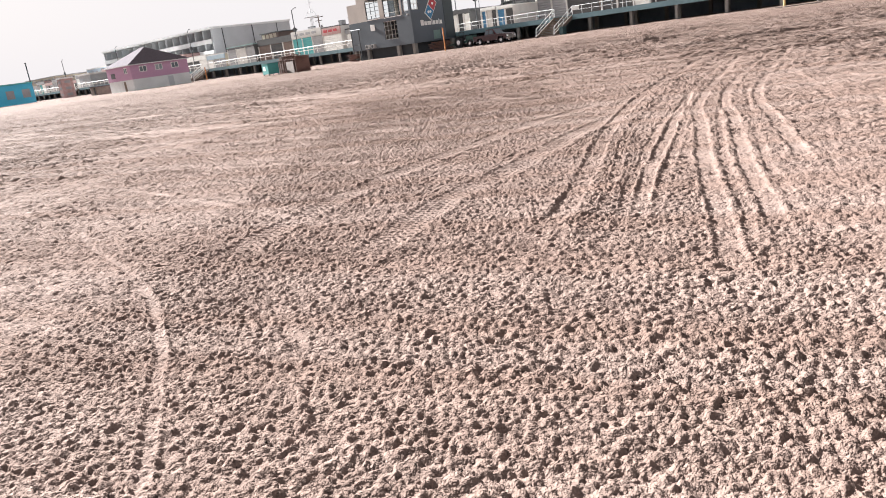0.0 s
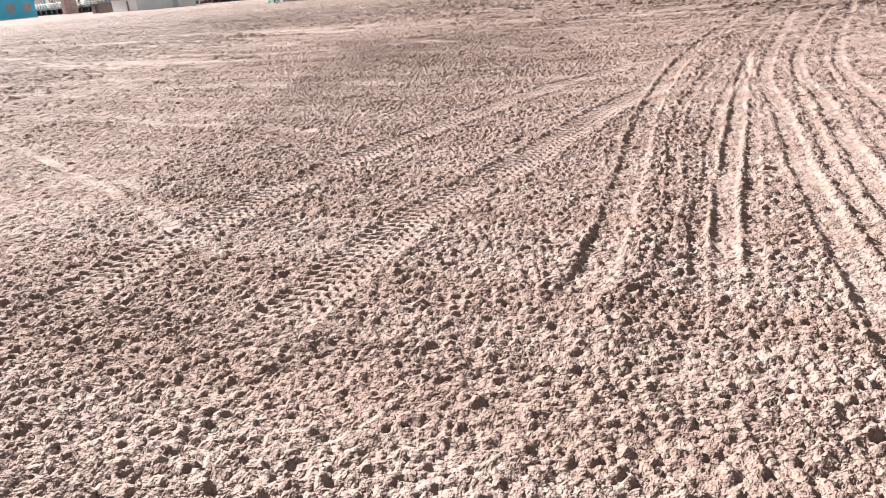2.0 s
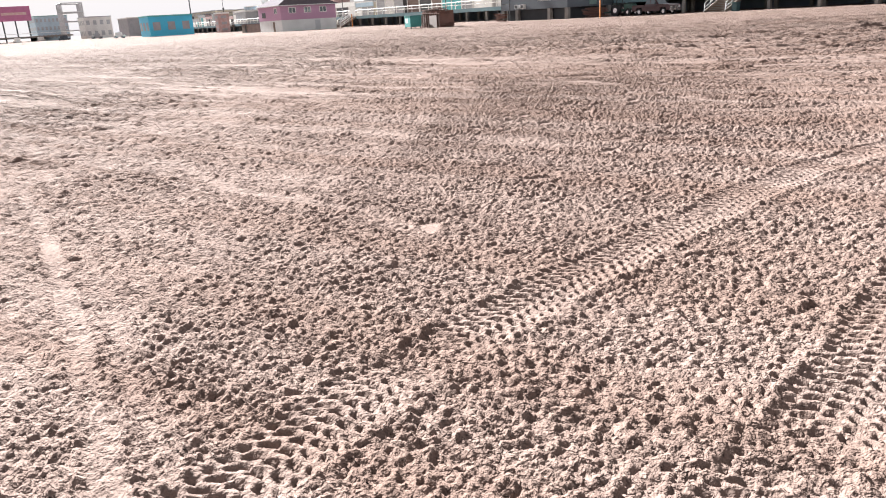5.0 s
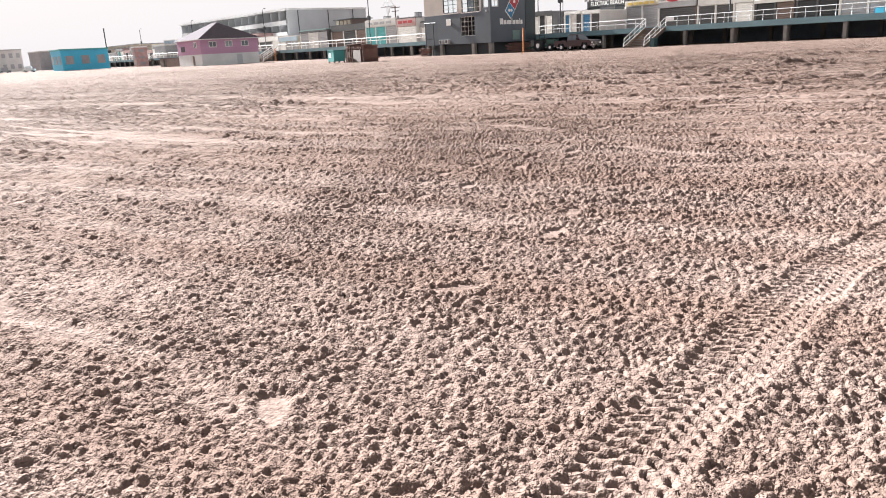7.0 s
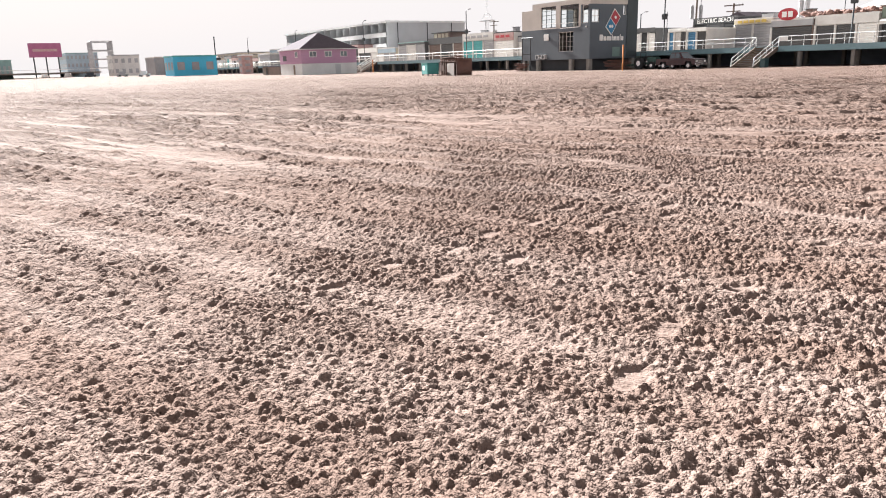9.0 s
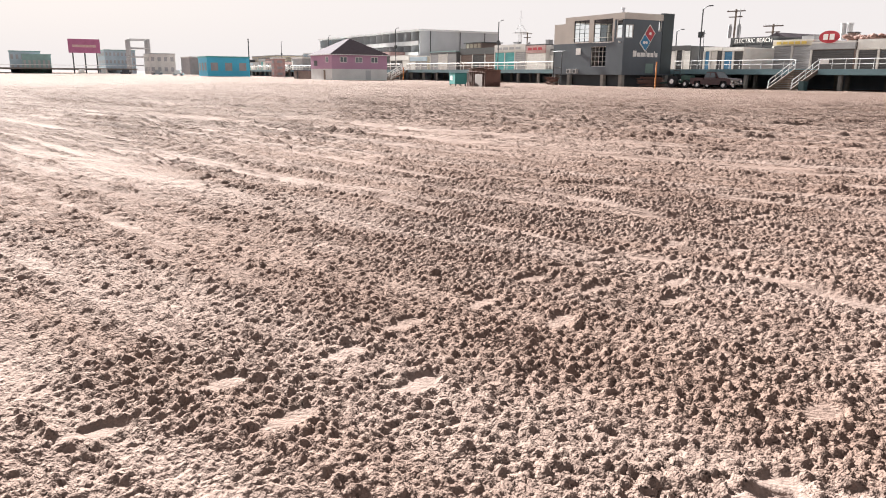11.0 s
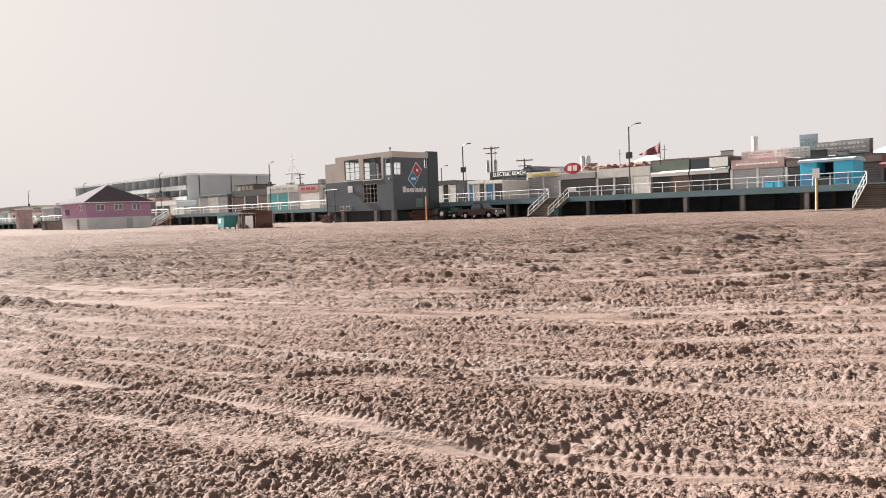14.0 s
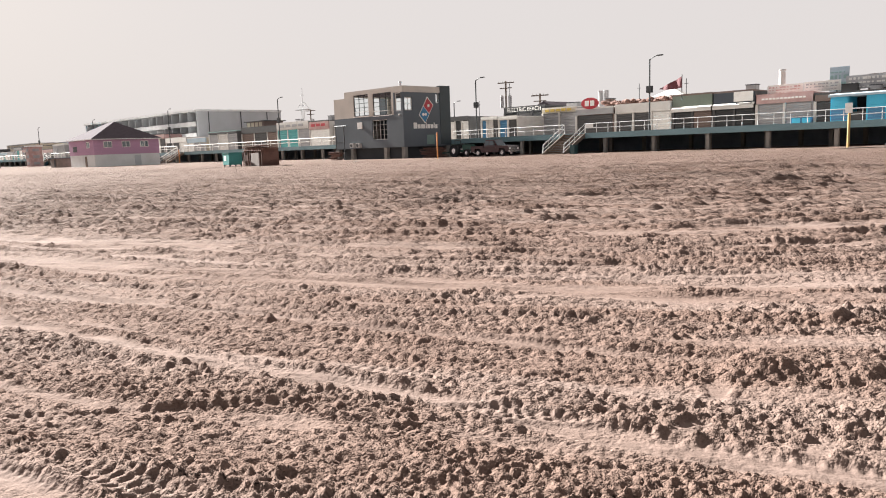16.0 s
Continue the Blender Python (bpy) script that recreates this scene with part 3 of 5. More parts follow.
        still[k] = np.maximum(still[k], hollow * 0.92)
        pressed[k] = np.maximum(pressed[k], hollow * 0.6)
    for cx, cy, size, high in HEAPS:
        k = np.nonzero((np.abs(x - cx) < size * 3) & (np.abs(y - cy) < size * 3))[0]
        bell = np.exp(-(((x[k] - cx) / (size * 1.5)) ** 2) - ((y[k] - cy) / size) ** 2)
        extra[k] += high * bell * (0.8 + 0.6 * perlin(x[k], y[k], 0.14, 78))
        rough[k] += 0.6 * bell
    # crumbs and clods
    warp_x = x + 0.009 * perlin(x, y, 0.04, 21) + 0.004 * perlin(x, y, 0.021, 34)
    warp_y = y + 0.009 * perlin(x, y, 0.04, 22) + 0.004 * perlin(x, y, 0.021, 35)
    clods = 0.0045 * perlin(warp_x, warp_y, 0.055, 23) * shown(0.055) + 0.004 * perlin(x, y, 0.024, 25) * shown(0.036)
    for size, finer, high, fill, part_seed in ((0.0165, 0, 1.30, 0.9, 24), (0.026, 0, 0.60, 0.35, 51), (0.048, 0, 0.26, 0.14, 61), (0.036, 0.0165, 1.05, 0.9, 66), (0.075, 0.030, 0.90, 0.75, 71), (0.15, 0.075, 0.28, 0.7, 81)):
        weight = shown(size * 1.25) * ((1 - shown(finer * 1.25)) if finer else 1.0)
        k = np.nonzero(weight > 0.01)[0]
        clods[k] += (high * size * weight[k] * (crumbs(warp_x[k] * (0.22 if size > 0.1 else 0.4 if size > 0.07 else 1.0), warp_y[k], size, part_seed, fill) - 0.3)).astype(clods.dtype)
    # combed lines along the raking, where the clods are far off
    comb = drawn[near]
    for size, finer, deep, part_seed in ((0.055, 0.02, 0.026, 41), (0.11, 0.055, 0.05, 42), (0.22, 0.11, 0.08, 43), (0.45, 0.22, 0.10, 44)):
        lines = perlin(al * 0.06, ac + wob * 0.6, size, part_seed)
        clods += deep * lines * shown(size, comb) * (1 - shown(finer, comb) * (size > 0.06)) * far_rake
    rough = np.clip(rough, 0.1, 1.4)
    z = rise + extra * shown(0.09) + clods * rough * (1 - still)
    edge = 1 - smooth(np.maximum(np.abs(x - 0.4), y - 50), 34, 59)
    height = np.zeros(len(px))
    height[near] = z * edge
    # raised where the grid drops clods: their lost shade goes into the colour
    crumbly_shade = np.full(len(px), 0.95)
    crumbly_shade[near] = 0.95 * (1 - edge) + edge * np.clip(rough + 0.15 * (1 - shown(0.062)) * (1 - strips), 0, 1.25) * (1 - pressed)
    coarse = np.full(len(px), 0.6)
    coarse[near] = 0.6 * (1 - edge) + edge * (1 - shown(0.05)) * np.clip(rough, 0, 1) * (1 - pressed)
    height -= 0.11 * smooth(py, 35, 75)
    # low dunes by the far stretch of the boardwalk
    for cx, cy, rx, ry, high in ((-104, 180, 11, 4, 0.9), (-120, 186, 9, 4, 0.8), (-88, 166, 10, 3, 0.45), (-165, 208, 22, 5, 0.8)):
        bell = np.exp(-(((px - cx) / rx) ** 2) - ((py - cy) / ry) ** 2)
        height += high * bell * (1 + 0.3 * perlin(px, py, 3.0, 31))
    me = bpy.data.meshes.new("ground")
    me.vertices.add(len(px))
    me.vertices.foreach_set("co", np.stack([px, py, height], 1).astype(np.float32).ravel())
    corners = np.concatenate([quads.ravel(), fives.ravel()]).astype(np.int32)
    begins = np.concatenate([np.arange(len(quads)) * 4, quads.size + np.arange(len(fives)) * 5]).astype(np.int32)
    me.loops.add(len(corners))
    me.loops.foreach_set("vertex_index", corners)
    me.polygons.add(len(begins))
    me.polygons.foreach_set("loop_start", begins)
    me.polygons.foreach_set("use_smooth", np.ones(len(begins), dtype=bool))
    me.update(calc_edges=True)
    me.attributes.new("crumbly_shade", "FLOAT", "POINT").data.foreach_set("value", crumbly_shade.astype(np.float32))
    me.attributes.new("coarse", "FLOAT", "POINT").data.foreach_set("value", coarse.astype(np.float32))
    me.materials.append(SAND)
    tagged(new("ground", me), "raked pinkish dry beach sand with clods and tyre tracks", "sand", kind="structure")


beach()

# ---- boardwalk ----
DECK, LOW = 2.08, -0.6
boardwalk = thing("boardwalk", 0, 0, 0, label="raised timber boardwalk on concrete piles", category="boardwalk", kind="structure")
part("deck", cubes((-430, 40, 0.02, 20, DECK - 0.16, DECK)), DECK_WOOD, boardwalk)
part("fascia_beam", cubes((-430, 40, -0.10, 0.12, DECK - 0.58, DECK + 0.02, )), TEAL_BEAM, boardwalk, "weathered blue grey edge beam")
part("joist_beam", cubes(*[(-430, 40, v - 0.15, v + 0.15, DECK - 0.55, DECK - 0.16) for v in (4, 8.5, 13)]), DECK_WOOD, boardwalk)
part("back_wall", cubes((-430, 40, 11.6, 11.9, LOW, DECK - 0.17)), UNDER, boardwalk)
pile_mesh = None
for row, v in enumerate((0.30, 4.0, 8.5)):
    for i in range(62):
        u = 7.0 - 5.85 * i - (1.6 if row == 1 else 0)
        if pile_mesh is None:
            ob = part("pile", cubes((-0.19, 0.19, -0.19, 0.19, LOW, DECK - 0.57), (-0.27, 0.27, -0.22, 0.22, DECK - 0.66, DECK - 0.58), bevel=0.03), CONCRETE, boardwalk)
            pile_mesh = ob.data
        else:
            ob = new("pile", pile_mesh)
            ob.parent = boardwalk
        ob.location = (u, v, 0)


def railing(u0, u1, top, low, r, mat, posts, label):
    ob = thing("railing", u0, 0.05, DECK, label=label, category="railing", group="boardwalk railings")
    length = u1 - u0
    part("top_rail", tubes(((0, 0, top), (length, 0, top), r)), mat, ob)
    part("middle_rail", tubes(((0, 0, low), (length, 0, low), r * 0.85)), mat, ob)
    count = max(1, round(length / posts))
    shared = None
    for i in range(count + 1):
        if shared is None:
            p = part("post", tubes(((0, 0, 0), (0, 0, top), r * 0.9), sides=6), mat, ob)
            shared = p.data
        else:
            p = new("post", shared)
            p.parent = ob
        p.location = (length * i / count, 0, 0)
    return ob


railing(-48.1, -17.3, 1.03, 0.55, 0.034, GREY_PIPE, 1.5, "galvanised two-bar pipe railing along the boardwalk edge")
railing(-68.6, -50.9, 1.03, 0.55, 0.034, GREY_PIPE, 1.5, "galvanised two-bar pipe railing along the boardwalk edge")
railing(-146.4, -83.2, 1.22, 0.72, 0.07, WHITE, 3.0, "white painted two-bar railing along the boardwalk")
railing(-231.0, -149.6, 1.25, 0.72, 0.08, WHITE, 3.0, "white painted two-bar railing along the boardwalk")
railing(-330.0, -234.5, 1.3, 0.72, 0.09, WHITE, 3.0, "white painted two-bar railing along the boardwalk")


def stairway(u0, u1, run, mat, r, label):
    ob = thing("stairway", u0, 0, 0, label=label, category="stairs", group="beach stairs")
    w, n = u1 - u0, 12
    shared = None
    for i in range(n):
        if shared is None:
            s = part("step", cubes((0.06, w - 0.06, -0.30, 0.02, -0.05, 0.0), (0.06, w - 0.06, 0.0, 0.02, -0.13, -0.05)), STEP_WOOD, ob)
            shared = s.data
        else:
            s = new("step", shared)
            s.parent = ob
        s.location = (0, -0.12 - run * i / n, DECK - (DECK + 0.12) * (i + 0.4) / n)
    for x in (0.0, w):
        part("stringer", sheet([(x - 0.05, -0.1, DECK - 0.45), (x - 0.05, -0.1, DECK), (x - 0.05, -run - 0.2, 0.02), (x - 0.05, -run - 0.2, -0.4)], 0.1, (1, 0, 0)), STEP_WOOD, ob)
        rail = part("handrail", tubes(((x, 0, DECK + 1.03), (x, -run, 0.92), r), ((x, 0, DECK + 0.55), (x, -run, 0.45), r * 0.85), ((x, -run, 0.92), (x, -run - 0.12, -0.1), r)), mat, ob)
        for i in range(5):
            t = i / 4
            part("post", tubes(((x, -run * t, DECK * (1 - t) - 0.1), (x, -run * t, (DECK + 1.03) * (1 - t) + 0.92 * t), r * 0.8), sides=6), mat, rail)
    return ob


stairway(-50.9, -48.1, 4.0, GREY_PIPE, 0.04, "open timber beach stairs with galvanised handrails")
stairway(-17.3, -12.4, 4.0, GREY_PIPE, 0.04, "wide timber beach stairs with galvanised handrails")
stairway(-149.6, -146.4, 4.0, WHITE, 0.08, "timber beach stairs with white handrails by pink house")
stairway(-234.5, -231.0, 4.0, WHITE, 0.09, "far timber beach stairs with white handrails")
part("bin", cubes((-0.32, 0.32, -0.32, 0.32, -0.2, 0.75), (-0.36, 0.36, -0.36, 0.36, 0.75, 0.85), bevel=0.03), material("dark teal plastic", (0.02, 0.06, 0.065), 0.5), thing("litter_bin", -47.4, -3.2, 0, label="dark teal litter bin at foot of beach stairs", category="bin"))
part("board", cubes((-0.5, 0.5, -0.02, 0.02, 0.55, 1.0)), WHITE, thing("notice_board", -47.5, -0.05, DECK, label="small blank white notice board on the railing", category="sign"))


# ---- grey restaurant building on stilts ----
U0, U1, V0, V1 = -82.9, -68.85, -8.5, -0.25
def restaurant():
    ob = thing("restaurant_building", 0, 0, 0, label="dark grey two-storey beach restaurant with pale upper storey on stilts", category="building")
    t = 0.25
    big = [(-78.6, -75.5, 5.5, 8.25), (-74.6, -71.0, 5.4, 8.2)]
    lower = [(-74.9, -72.0, 2.35, 4.85)]
    corner = [(-70.35, -69.2, 5.75, 8.0)]
    side = [(-8.2, -6.9, 5.8, 7.4), (-2.8, -2.2, 6.75, 8.15)]
    part("front_wall", pierced("x", U0, U1, V0, V0 + t, 1.5, 5.35, lower), DARK_GREY, ob, "dark grey lower front wall")
    part("upper_front_wall", pierced("x", -80.5, -70.6, V0 + 0.02, V0 + t, 5.35, 8.78, big), BEIGE, ob, "pale stucco upper front wall")
    part("corner_wall", pierced("x", -70.6, U1, V0, V0 + t, 5.35, 8.02, corner), DARK_GREY, ob)
    part("side_wall", pierced("y", V0 + t, -2.1, U1 - t, U1, 1.5, 8.02, side), DARK_GREY, ob, "dark grey side wall")
    part("pilaster", cubes((U1 - 0.5, U1 + 0.06, -2.1, V1, 1.5, 8.95)), PILASTER, ob, "blue-black tall pilaster")
    part("parapet", cubes((-70.6, U1 + 0.05, V0 - 0.05, V0 + t, 8.02, 8.78), (U1 - t, U1 + 0.05, V0 + t, -2.1, 8.02, 8.78)), BEIGE, ob, "pale roof parapet")
    part("annex_wall", cubes((U0, -80.5, V0 + 0.04, V0 + t, 5.35, 7.98), (U0, U0 + t, V0 + t, V1, 1.5, 5.6)), BEIGE, ob)
    part("back_wall", pierced("x", U0 + t, U1 - 0.5, V1 - t, V1, 1.5, 8.78, [(-79.5, -71.0, 5.6, 8.1)]), DARK_GREY, ob)
    part("wing_wall", pierced("y", V0 + t, V1 - t, -80.5, -80.3, 5.35, 8.78, [(-8.0, -1.0, 5.6, 8.15)]), BEIGE, ob)
    part("roof", cubes((-80.3, U1 - t, V0 + t, V1 - t, 8.3, 8.5)), SLATE, ob)
    part("storey_floor", cubes((U0 + t, U1 - t, V0 + t, V1 - t, 5.1, 5.35)), DECK_WOOD, ob)
    part("floor", cubes((U0, U1, V0, V1, 1.32, 1.5)), DARK_GREY, ob)
    for b in big:
        glazing(ob, "x", *b[:2], V0, *b[2:], 3, 5, 0.08, STEEL)
        part("window_rail", cubes((b[0] - 0.06, b[1] + 0.06, V0 - 0.02, V0 + 0.10, b[2] - 0.10, b[2] - 0.004), (b[0] - 0.06, b[1] + 0.06, V0 - 0.02, V0 + 0.06, b[2] + 0.52, b[2] + 0.57)), WHITE, ob)
    glazing(ob, "x", *lower[0][:2], V0, *lower[0][2:], 4, 4, 0.06, WHITE)
    glazing(ob, "x", *corner[0][:2], V0, *corner[0][2:], 1, 2, 0.10)
    glazing(ob, "y", *side[0][:2], U1, *side[0][2:], 2, 2, 0.10, inward=-0.12)
    glazing(ob, "y", *side[1][:2], U1, *side[1][2:], 1, 1, 0.10, inward=-0.10)
    # stilts and the dark skirt below
    for u in (-82.6, -79.5, -72.6, -69.2):
        part("stilt", cubes((u - 0.28, u + 0.28, V0 + 0.1, V0 + 0.6, LOW, 1.32)), CONCRETE, ob)
    for u in (-82.6, -76, -69.2):
        part("stilt", cubes((u - 0.28, u + 0.28, V1 - 0.7, V1 - 0.2, LOW, 1.32)), CONCRETE, ob)
    part("skirt", cubes((-82.3, -69.5, V0 + 0.75, V0 + 0.85, LOW, 1.32), (U1 - 0.9, U1 - 0.8, V0 + 1, V1, LOW, 1.32)), BLACKISH, ob)
    part("flue", tubes(((-74.2, -4, 8.5), (-74.2, -4, 9.7), 0.16), ((-74.2, -4, 9.7), (-74.2, -4, 9.9), 0.24)), GREY_PIPE, ob, "galvanised roof flue")
    part("wall_lamp", cubes((-69.55, -69.35, V0 - 0.2, V0 - 0.002, 5.2, 5.4), bevel=0.03), WHITE, ob)
    part("door", cubes((U1 + 0.004, U1 + 0.05, -4.6, -3.3, 1.55, 2.75)), material("pale green door panel", (0.16, 0.24, 0.22), 0.6), ob, "pale green service hatch")
    # two-square lozenge emblem and a row of bars for the lettering
    c, s = Vector((U1 + 0.03, -4.62, 5.85)), Vector((0, 0.71, 1.06))
    across = Vector((0, 0.62, -0.62))
    emblem = part("emblem", sheet([c + s * 1.09 - across * 0.84, c + s * 1.09 + across * 0.84, c - s * 1.09 + across * 0.84, c - s * 1.09 - across * 0.84], 0.05, (1, 0, 0)), WHITE, ob, "white-edged lozenge emblem")
    for k, m in ((1, RED), (-1, BLUE_SIGN)):
        a, b = c + s * 0.99 * k, c + s * 0.04 * k
        part("emblem_square", sheet([q + Vector((0.06, 0, 0)) for q in (a - across * 0.74, a + across * 0.74, b + across * 0.74, b - across * 0.74)], 0.03, (1, 0, 0)), m, emblem)
    for k in (0.52, -0.52):
        for o in ((0,) if k > 0 else (-0.32, 0.32)):
            q = c + s * k + Vector((0, 0.62 * o * (1 if k < 0 else 1), 0.0))
            part("emblem_dot", tubes(((q.x + 0.09, q.y, q.z), (q.x + 0.12, q.y, q.z), 0.19), sides=20), WHITE, emblem)
    v = -6.85
    for w, h in ((0.58, 0.74), (0.50, 0.52), (0.74, 0.52), (0.16, 0.72), (0.46, 0.52), (0.50, 0.52), (0.12, 0.74), (0.40, 0.52)):
        part("lettering_bar", cubes((U1 + 0.004, U1 + 0.06, v, v + w, 3.55, 3.55 + h), bevel=0.02), WHITE, ob, "white lettering bar")
        v += w + 0.10
    return ob


restaurant()
tilt_sign = thing("square_sign", -77.3, V0 - 0.12, 4.3, label="small square white sign on the grey wall", category="sign")
part("board", cubes((-0.5, 0.5, -0.04, 0.04, -0.42, 0.42), bevel=0.02), WHITE, tilt_sign)
part("bracket", cubes((-0.05, 0.05, 0.04, 0.12, -0.3, 0.3)), STEEL, tilt_sign)
for u in (-78.9, -77.6):
    ac = thing("wall_unit", u, V0 - 0.22, 1.75, label="pale grey outdoor cooling unit on the wall", category="cooling unit", group="wall units")
    part("case", cubes((-0.4, 0.4, -0.2, 0.21, -0.3, 0.3), bevel=0.03), material("pale grey enamel", (0.42, 0.42, 0.42), 0.5), ac)
    part("grille", tubes(((-0.05, -0.22, 0), (-0.05, -0.205, 0), 0.24), sides=16), STEEL, ac)
rack = thing("pipe_rack", -81.4, V0 - 0.35, 0, label="dark steel pipe frame against the grey building", category="pipe frame")
part("frame_pipe", tubes(((-0.9, 0, LOW), (-0.9, 0, 4.4), 0.07), ((0.9, 0, LOW), (0.9, 0, 4.4), 0.07), ((-1.1, 0, 4.4), (1.5, 0, 4.4), 0.07), ((-0.9, 0, 2.2), (0.9, 0, 2.2), 0.05)), STEEL, rack)


# ---- vehicles and beach clutter ----
def wheel(ob, x, y, z, r, w, inner=0.62):
    tyre = part("wheel", tubes(((x, y - w / 2, z), (x, y + w / 2, z), r), sides=24), RUBBER, ob)
    bm = bmesh.new()
    for s in (-1, 1):
        tube(bm, (x, y + s * (w / 2 - 0.03), z), (x, y + s * (w / 2 + 0.012), z), r * inner, r * inner * 0.85, 20)
        tube(bm, (x, y + s * (w / 2), z), (x, y + s * (w / 2 + 0.03), z), r * 0.16, sides=10)
    part("rim", bm, CHROME, tyre)
    return tyre


def pickup():
    ob = thing("pickup_truck", -57.5, -4.6, -0.12, label="dark maroon crew-cab pickup truck parked on the sand", category="truck")
    hw = 0.96
    profile = [(-2.9, 0.55), (-2.9, 1.18), (-0.95, 1.20), (-0.95, 1.02), (2.75, 1.02), (2.9, 0.95), (2.92, 0.5), (2.45, 0.5), (2.30, 0.86), (1.55, 0.86), (1.38, 0.45), (-1.25, 0.45), (-1.42, 0.86), (-2.18, 0.86), (-2.33, 0.5)]
    bm = sheet([(x, -hw, z) for x, z in profile], 2 * hw, (0, 1, 0))
    part("body", bm, MAROON, ob, "dark maroon painted body")
    bm = bmesh.new()
    hood = [(-0.02 + 1.05, 1.02), (1.05, 1.22), (2.65, 1.14), (2.86, 1.02)]
    tmp = sheet([(x, -hw + 0.06, z) for x, z in hood], 2 * hw - 0.12, (0, 1, 0))
    part("hood", tmp, MAROON, ob)
    cab = bmesh.new()
    low = [cab.verts.new(p) for p in ((-1.0, -hw + 0.03, 1.02), (1.25, -hw + 0.03, 1.02), (1.25, hw - 0.03, 1.02), (-1.0, hw - 0.03, 1.02))]
    top = [cab.verts.new(p) for p in ((-0.75, -hw + 0.2, 1.88), (0.45, -hw + 0.2, 1.88), (0.45, hw - 0.2, 1.88), (-0.75, hw - 0.2, 1.88))]
    cab.faces.new(low), cab.faces.new(top)
    for i in range(4):
        cab.faces.new((low[i], low[(i + 1) % 4], top[(i + 1) % 4], top[i]))
    bmesh.ops.bevel(cab, geom=cab.edges[:], offset=0.05, segments=2, affect="EDGES")
    part("cab", cab, MAROON, ob)
    for y, s in ((-hw + 0.03, -1), (hw - 0.03, 1)):
        def side(x, z):
            t = (z - 1.02) / 0.86
            return (x, y - s * 0.17 * t + s * 0.012, z)
        for a, b, c, d in ((-0.83, -0.70, -0.18, -0.12), (-0.05, -0.02, 0.42, 0.86)):
            part("side_window", sheet([side(a, 1.25), side(d, 1.25), side(c, 1.76), side(b, 1.76)], 0.012 * s, (0, 1, 0)), DARK_GLASS, ob)
    part("windscreen", sheet([(1.14, -0.78, 1.16), (1.14, 0.78, 1.16), (0.56, 0.66, 1.80), (0.56, -0.66, 1.80)], 0.02, (0.7, 0, 0.7)), DARK_GLASS, ob)
    part("bed_floor", cubes((-2.8, -1.0, -0.82, 0.82, 0.6, 0.66)), STEEL, ob)
    part("front_bumper", cubes((2.85, 3.02, -hw, hw, 0.45, 0.68), bevel=0.04), CHROME, ob)
    part("rear_bumper", cubes((-3.02, -2.88, -hw, hw, 0.48, 0.66), bevel=0.04), CHROME, ob)
    part("grille", cubes((2.90, 2.95, -0.5, 0.5, 0.70, 0.96)), CHROME, ob)
    for y in (-0.72, 0.72):
        part("headlight", cubes((2.86, 2.94, y - 0.17, y + 0.17, 0.74, 0.94), bevel=0.02), WHITE, ob, "clear headlight")
    for y in (-hw - 0.1, hw + 0.1):
        part("wing_mirror", cubes((0.75, 0.9, y - 0.09, y + 0.09, 1.22, 1.42), bevel=0.03), STEEL, ob)
    for x in (-1.8, 1.92):
        for y in (-hw + 0.14, hw - 0.14):
            wheel(ob, x, y, 0.40, 0.40, 0.27)


pickup()


def tractor():
    ob = thing("beach_tractor", -62.9, -4.2, -0.12, label="dark green beach tractor with raking gear parked under boardwalk", category="tractor")
    part("chassis", cubes((-1.4, 1.5, -0.25, 0.25, 0.55, 0.85), bevel=0.04), GREEN_PAINT, ob)
    part("hood", cubes((0.1, 1.7, -0.38, 0.38, 0.85, 1.45), bevel=0.08), GREEN_PAINT, ob, "dark green engine hood")
    part("seat", cubes((-0.75, -0.3, -0.25, 0.25, 1.0, 1.15), (-0.82, -0.7, -0.25, 0.25, 1.0, 1.55), bevel=0.03), RUBBER, ob)
    part("roll_bar", tubes(((-0.9, -0.5, 0.8), (-0.9, -0.5, 2.0), 0.045), ((-0.9, 0.5, 0.8), (-0.9, 0.5, 2.0), 0.045), ((-0.9, -0.5, 2.0), (-0.9, 0.5, 2.0), 0.045)), STEEL, ob)
    part("steering_wheel", tubes(((-0.05, 0, 1.45), (-0.0, 0, 1.48), 0.2), ((0.1, 0, 1.2), (-0.03, 0, 1.46), 0.03), sides=14), RUBBER, ob)
    for y in (-0.72, 0.72):
        wheel(ob, -0.8, y, 0.72, 0.72, 0.4, 0.5)
        wheel(ob, 1.25, y, 0.45, 0.45, 0.28, 0.5)
        part("mudguard", cubes((-1.35, -0.3, y - 0.22, y + 0.22, 1.44, 1.5), bevel=0.02), GREEN_PAINT, ob)
    part("rake_frame", cubes((-2.6, -1.4, -0.06, 0.06, 0.55, 0.67), (-2.7, -2.5, -1.0, 1.0, 0.45, 0.6)), GREEN_PAINT, ob)
    part("rake_tine", tubes(*[((-2.6, y, 0.5), (-2.75, y, -0.02), 0.02) for y in np.linspace(-0.95, 0.95, 12)], sides=5), STEEL, ob)


tractor()


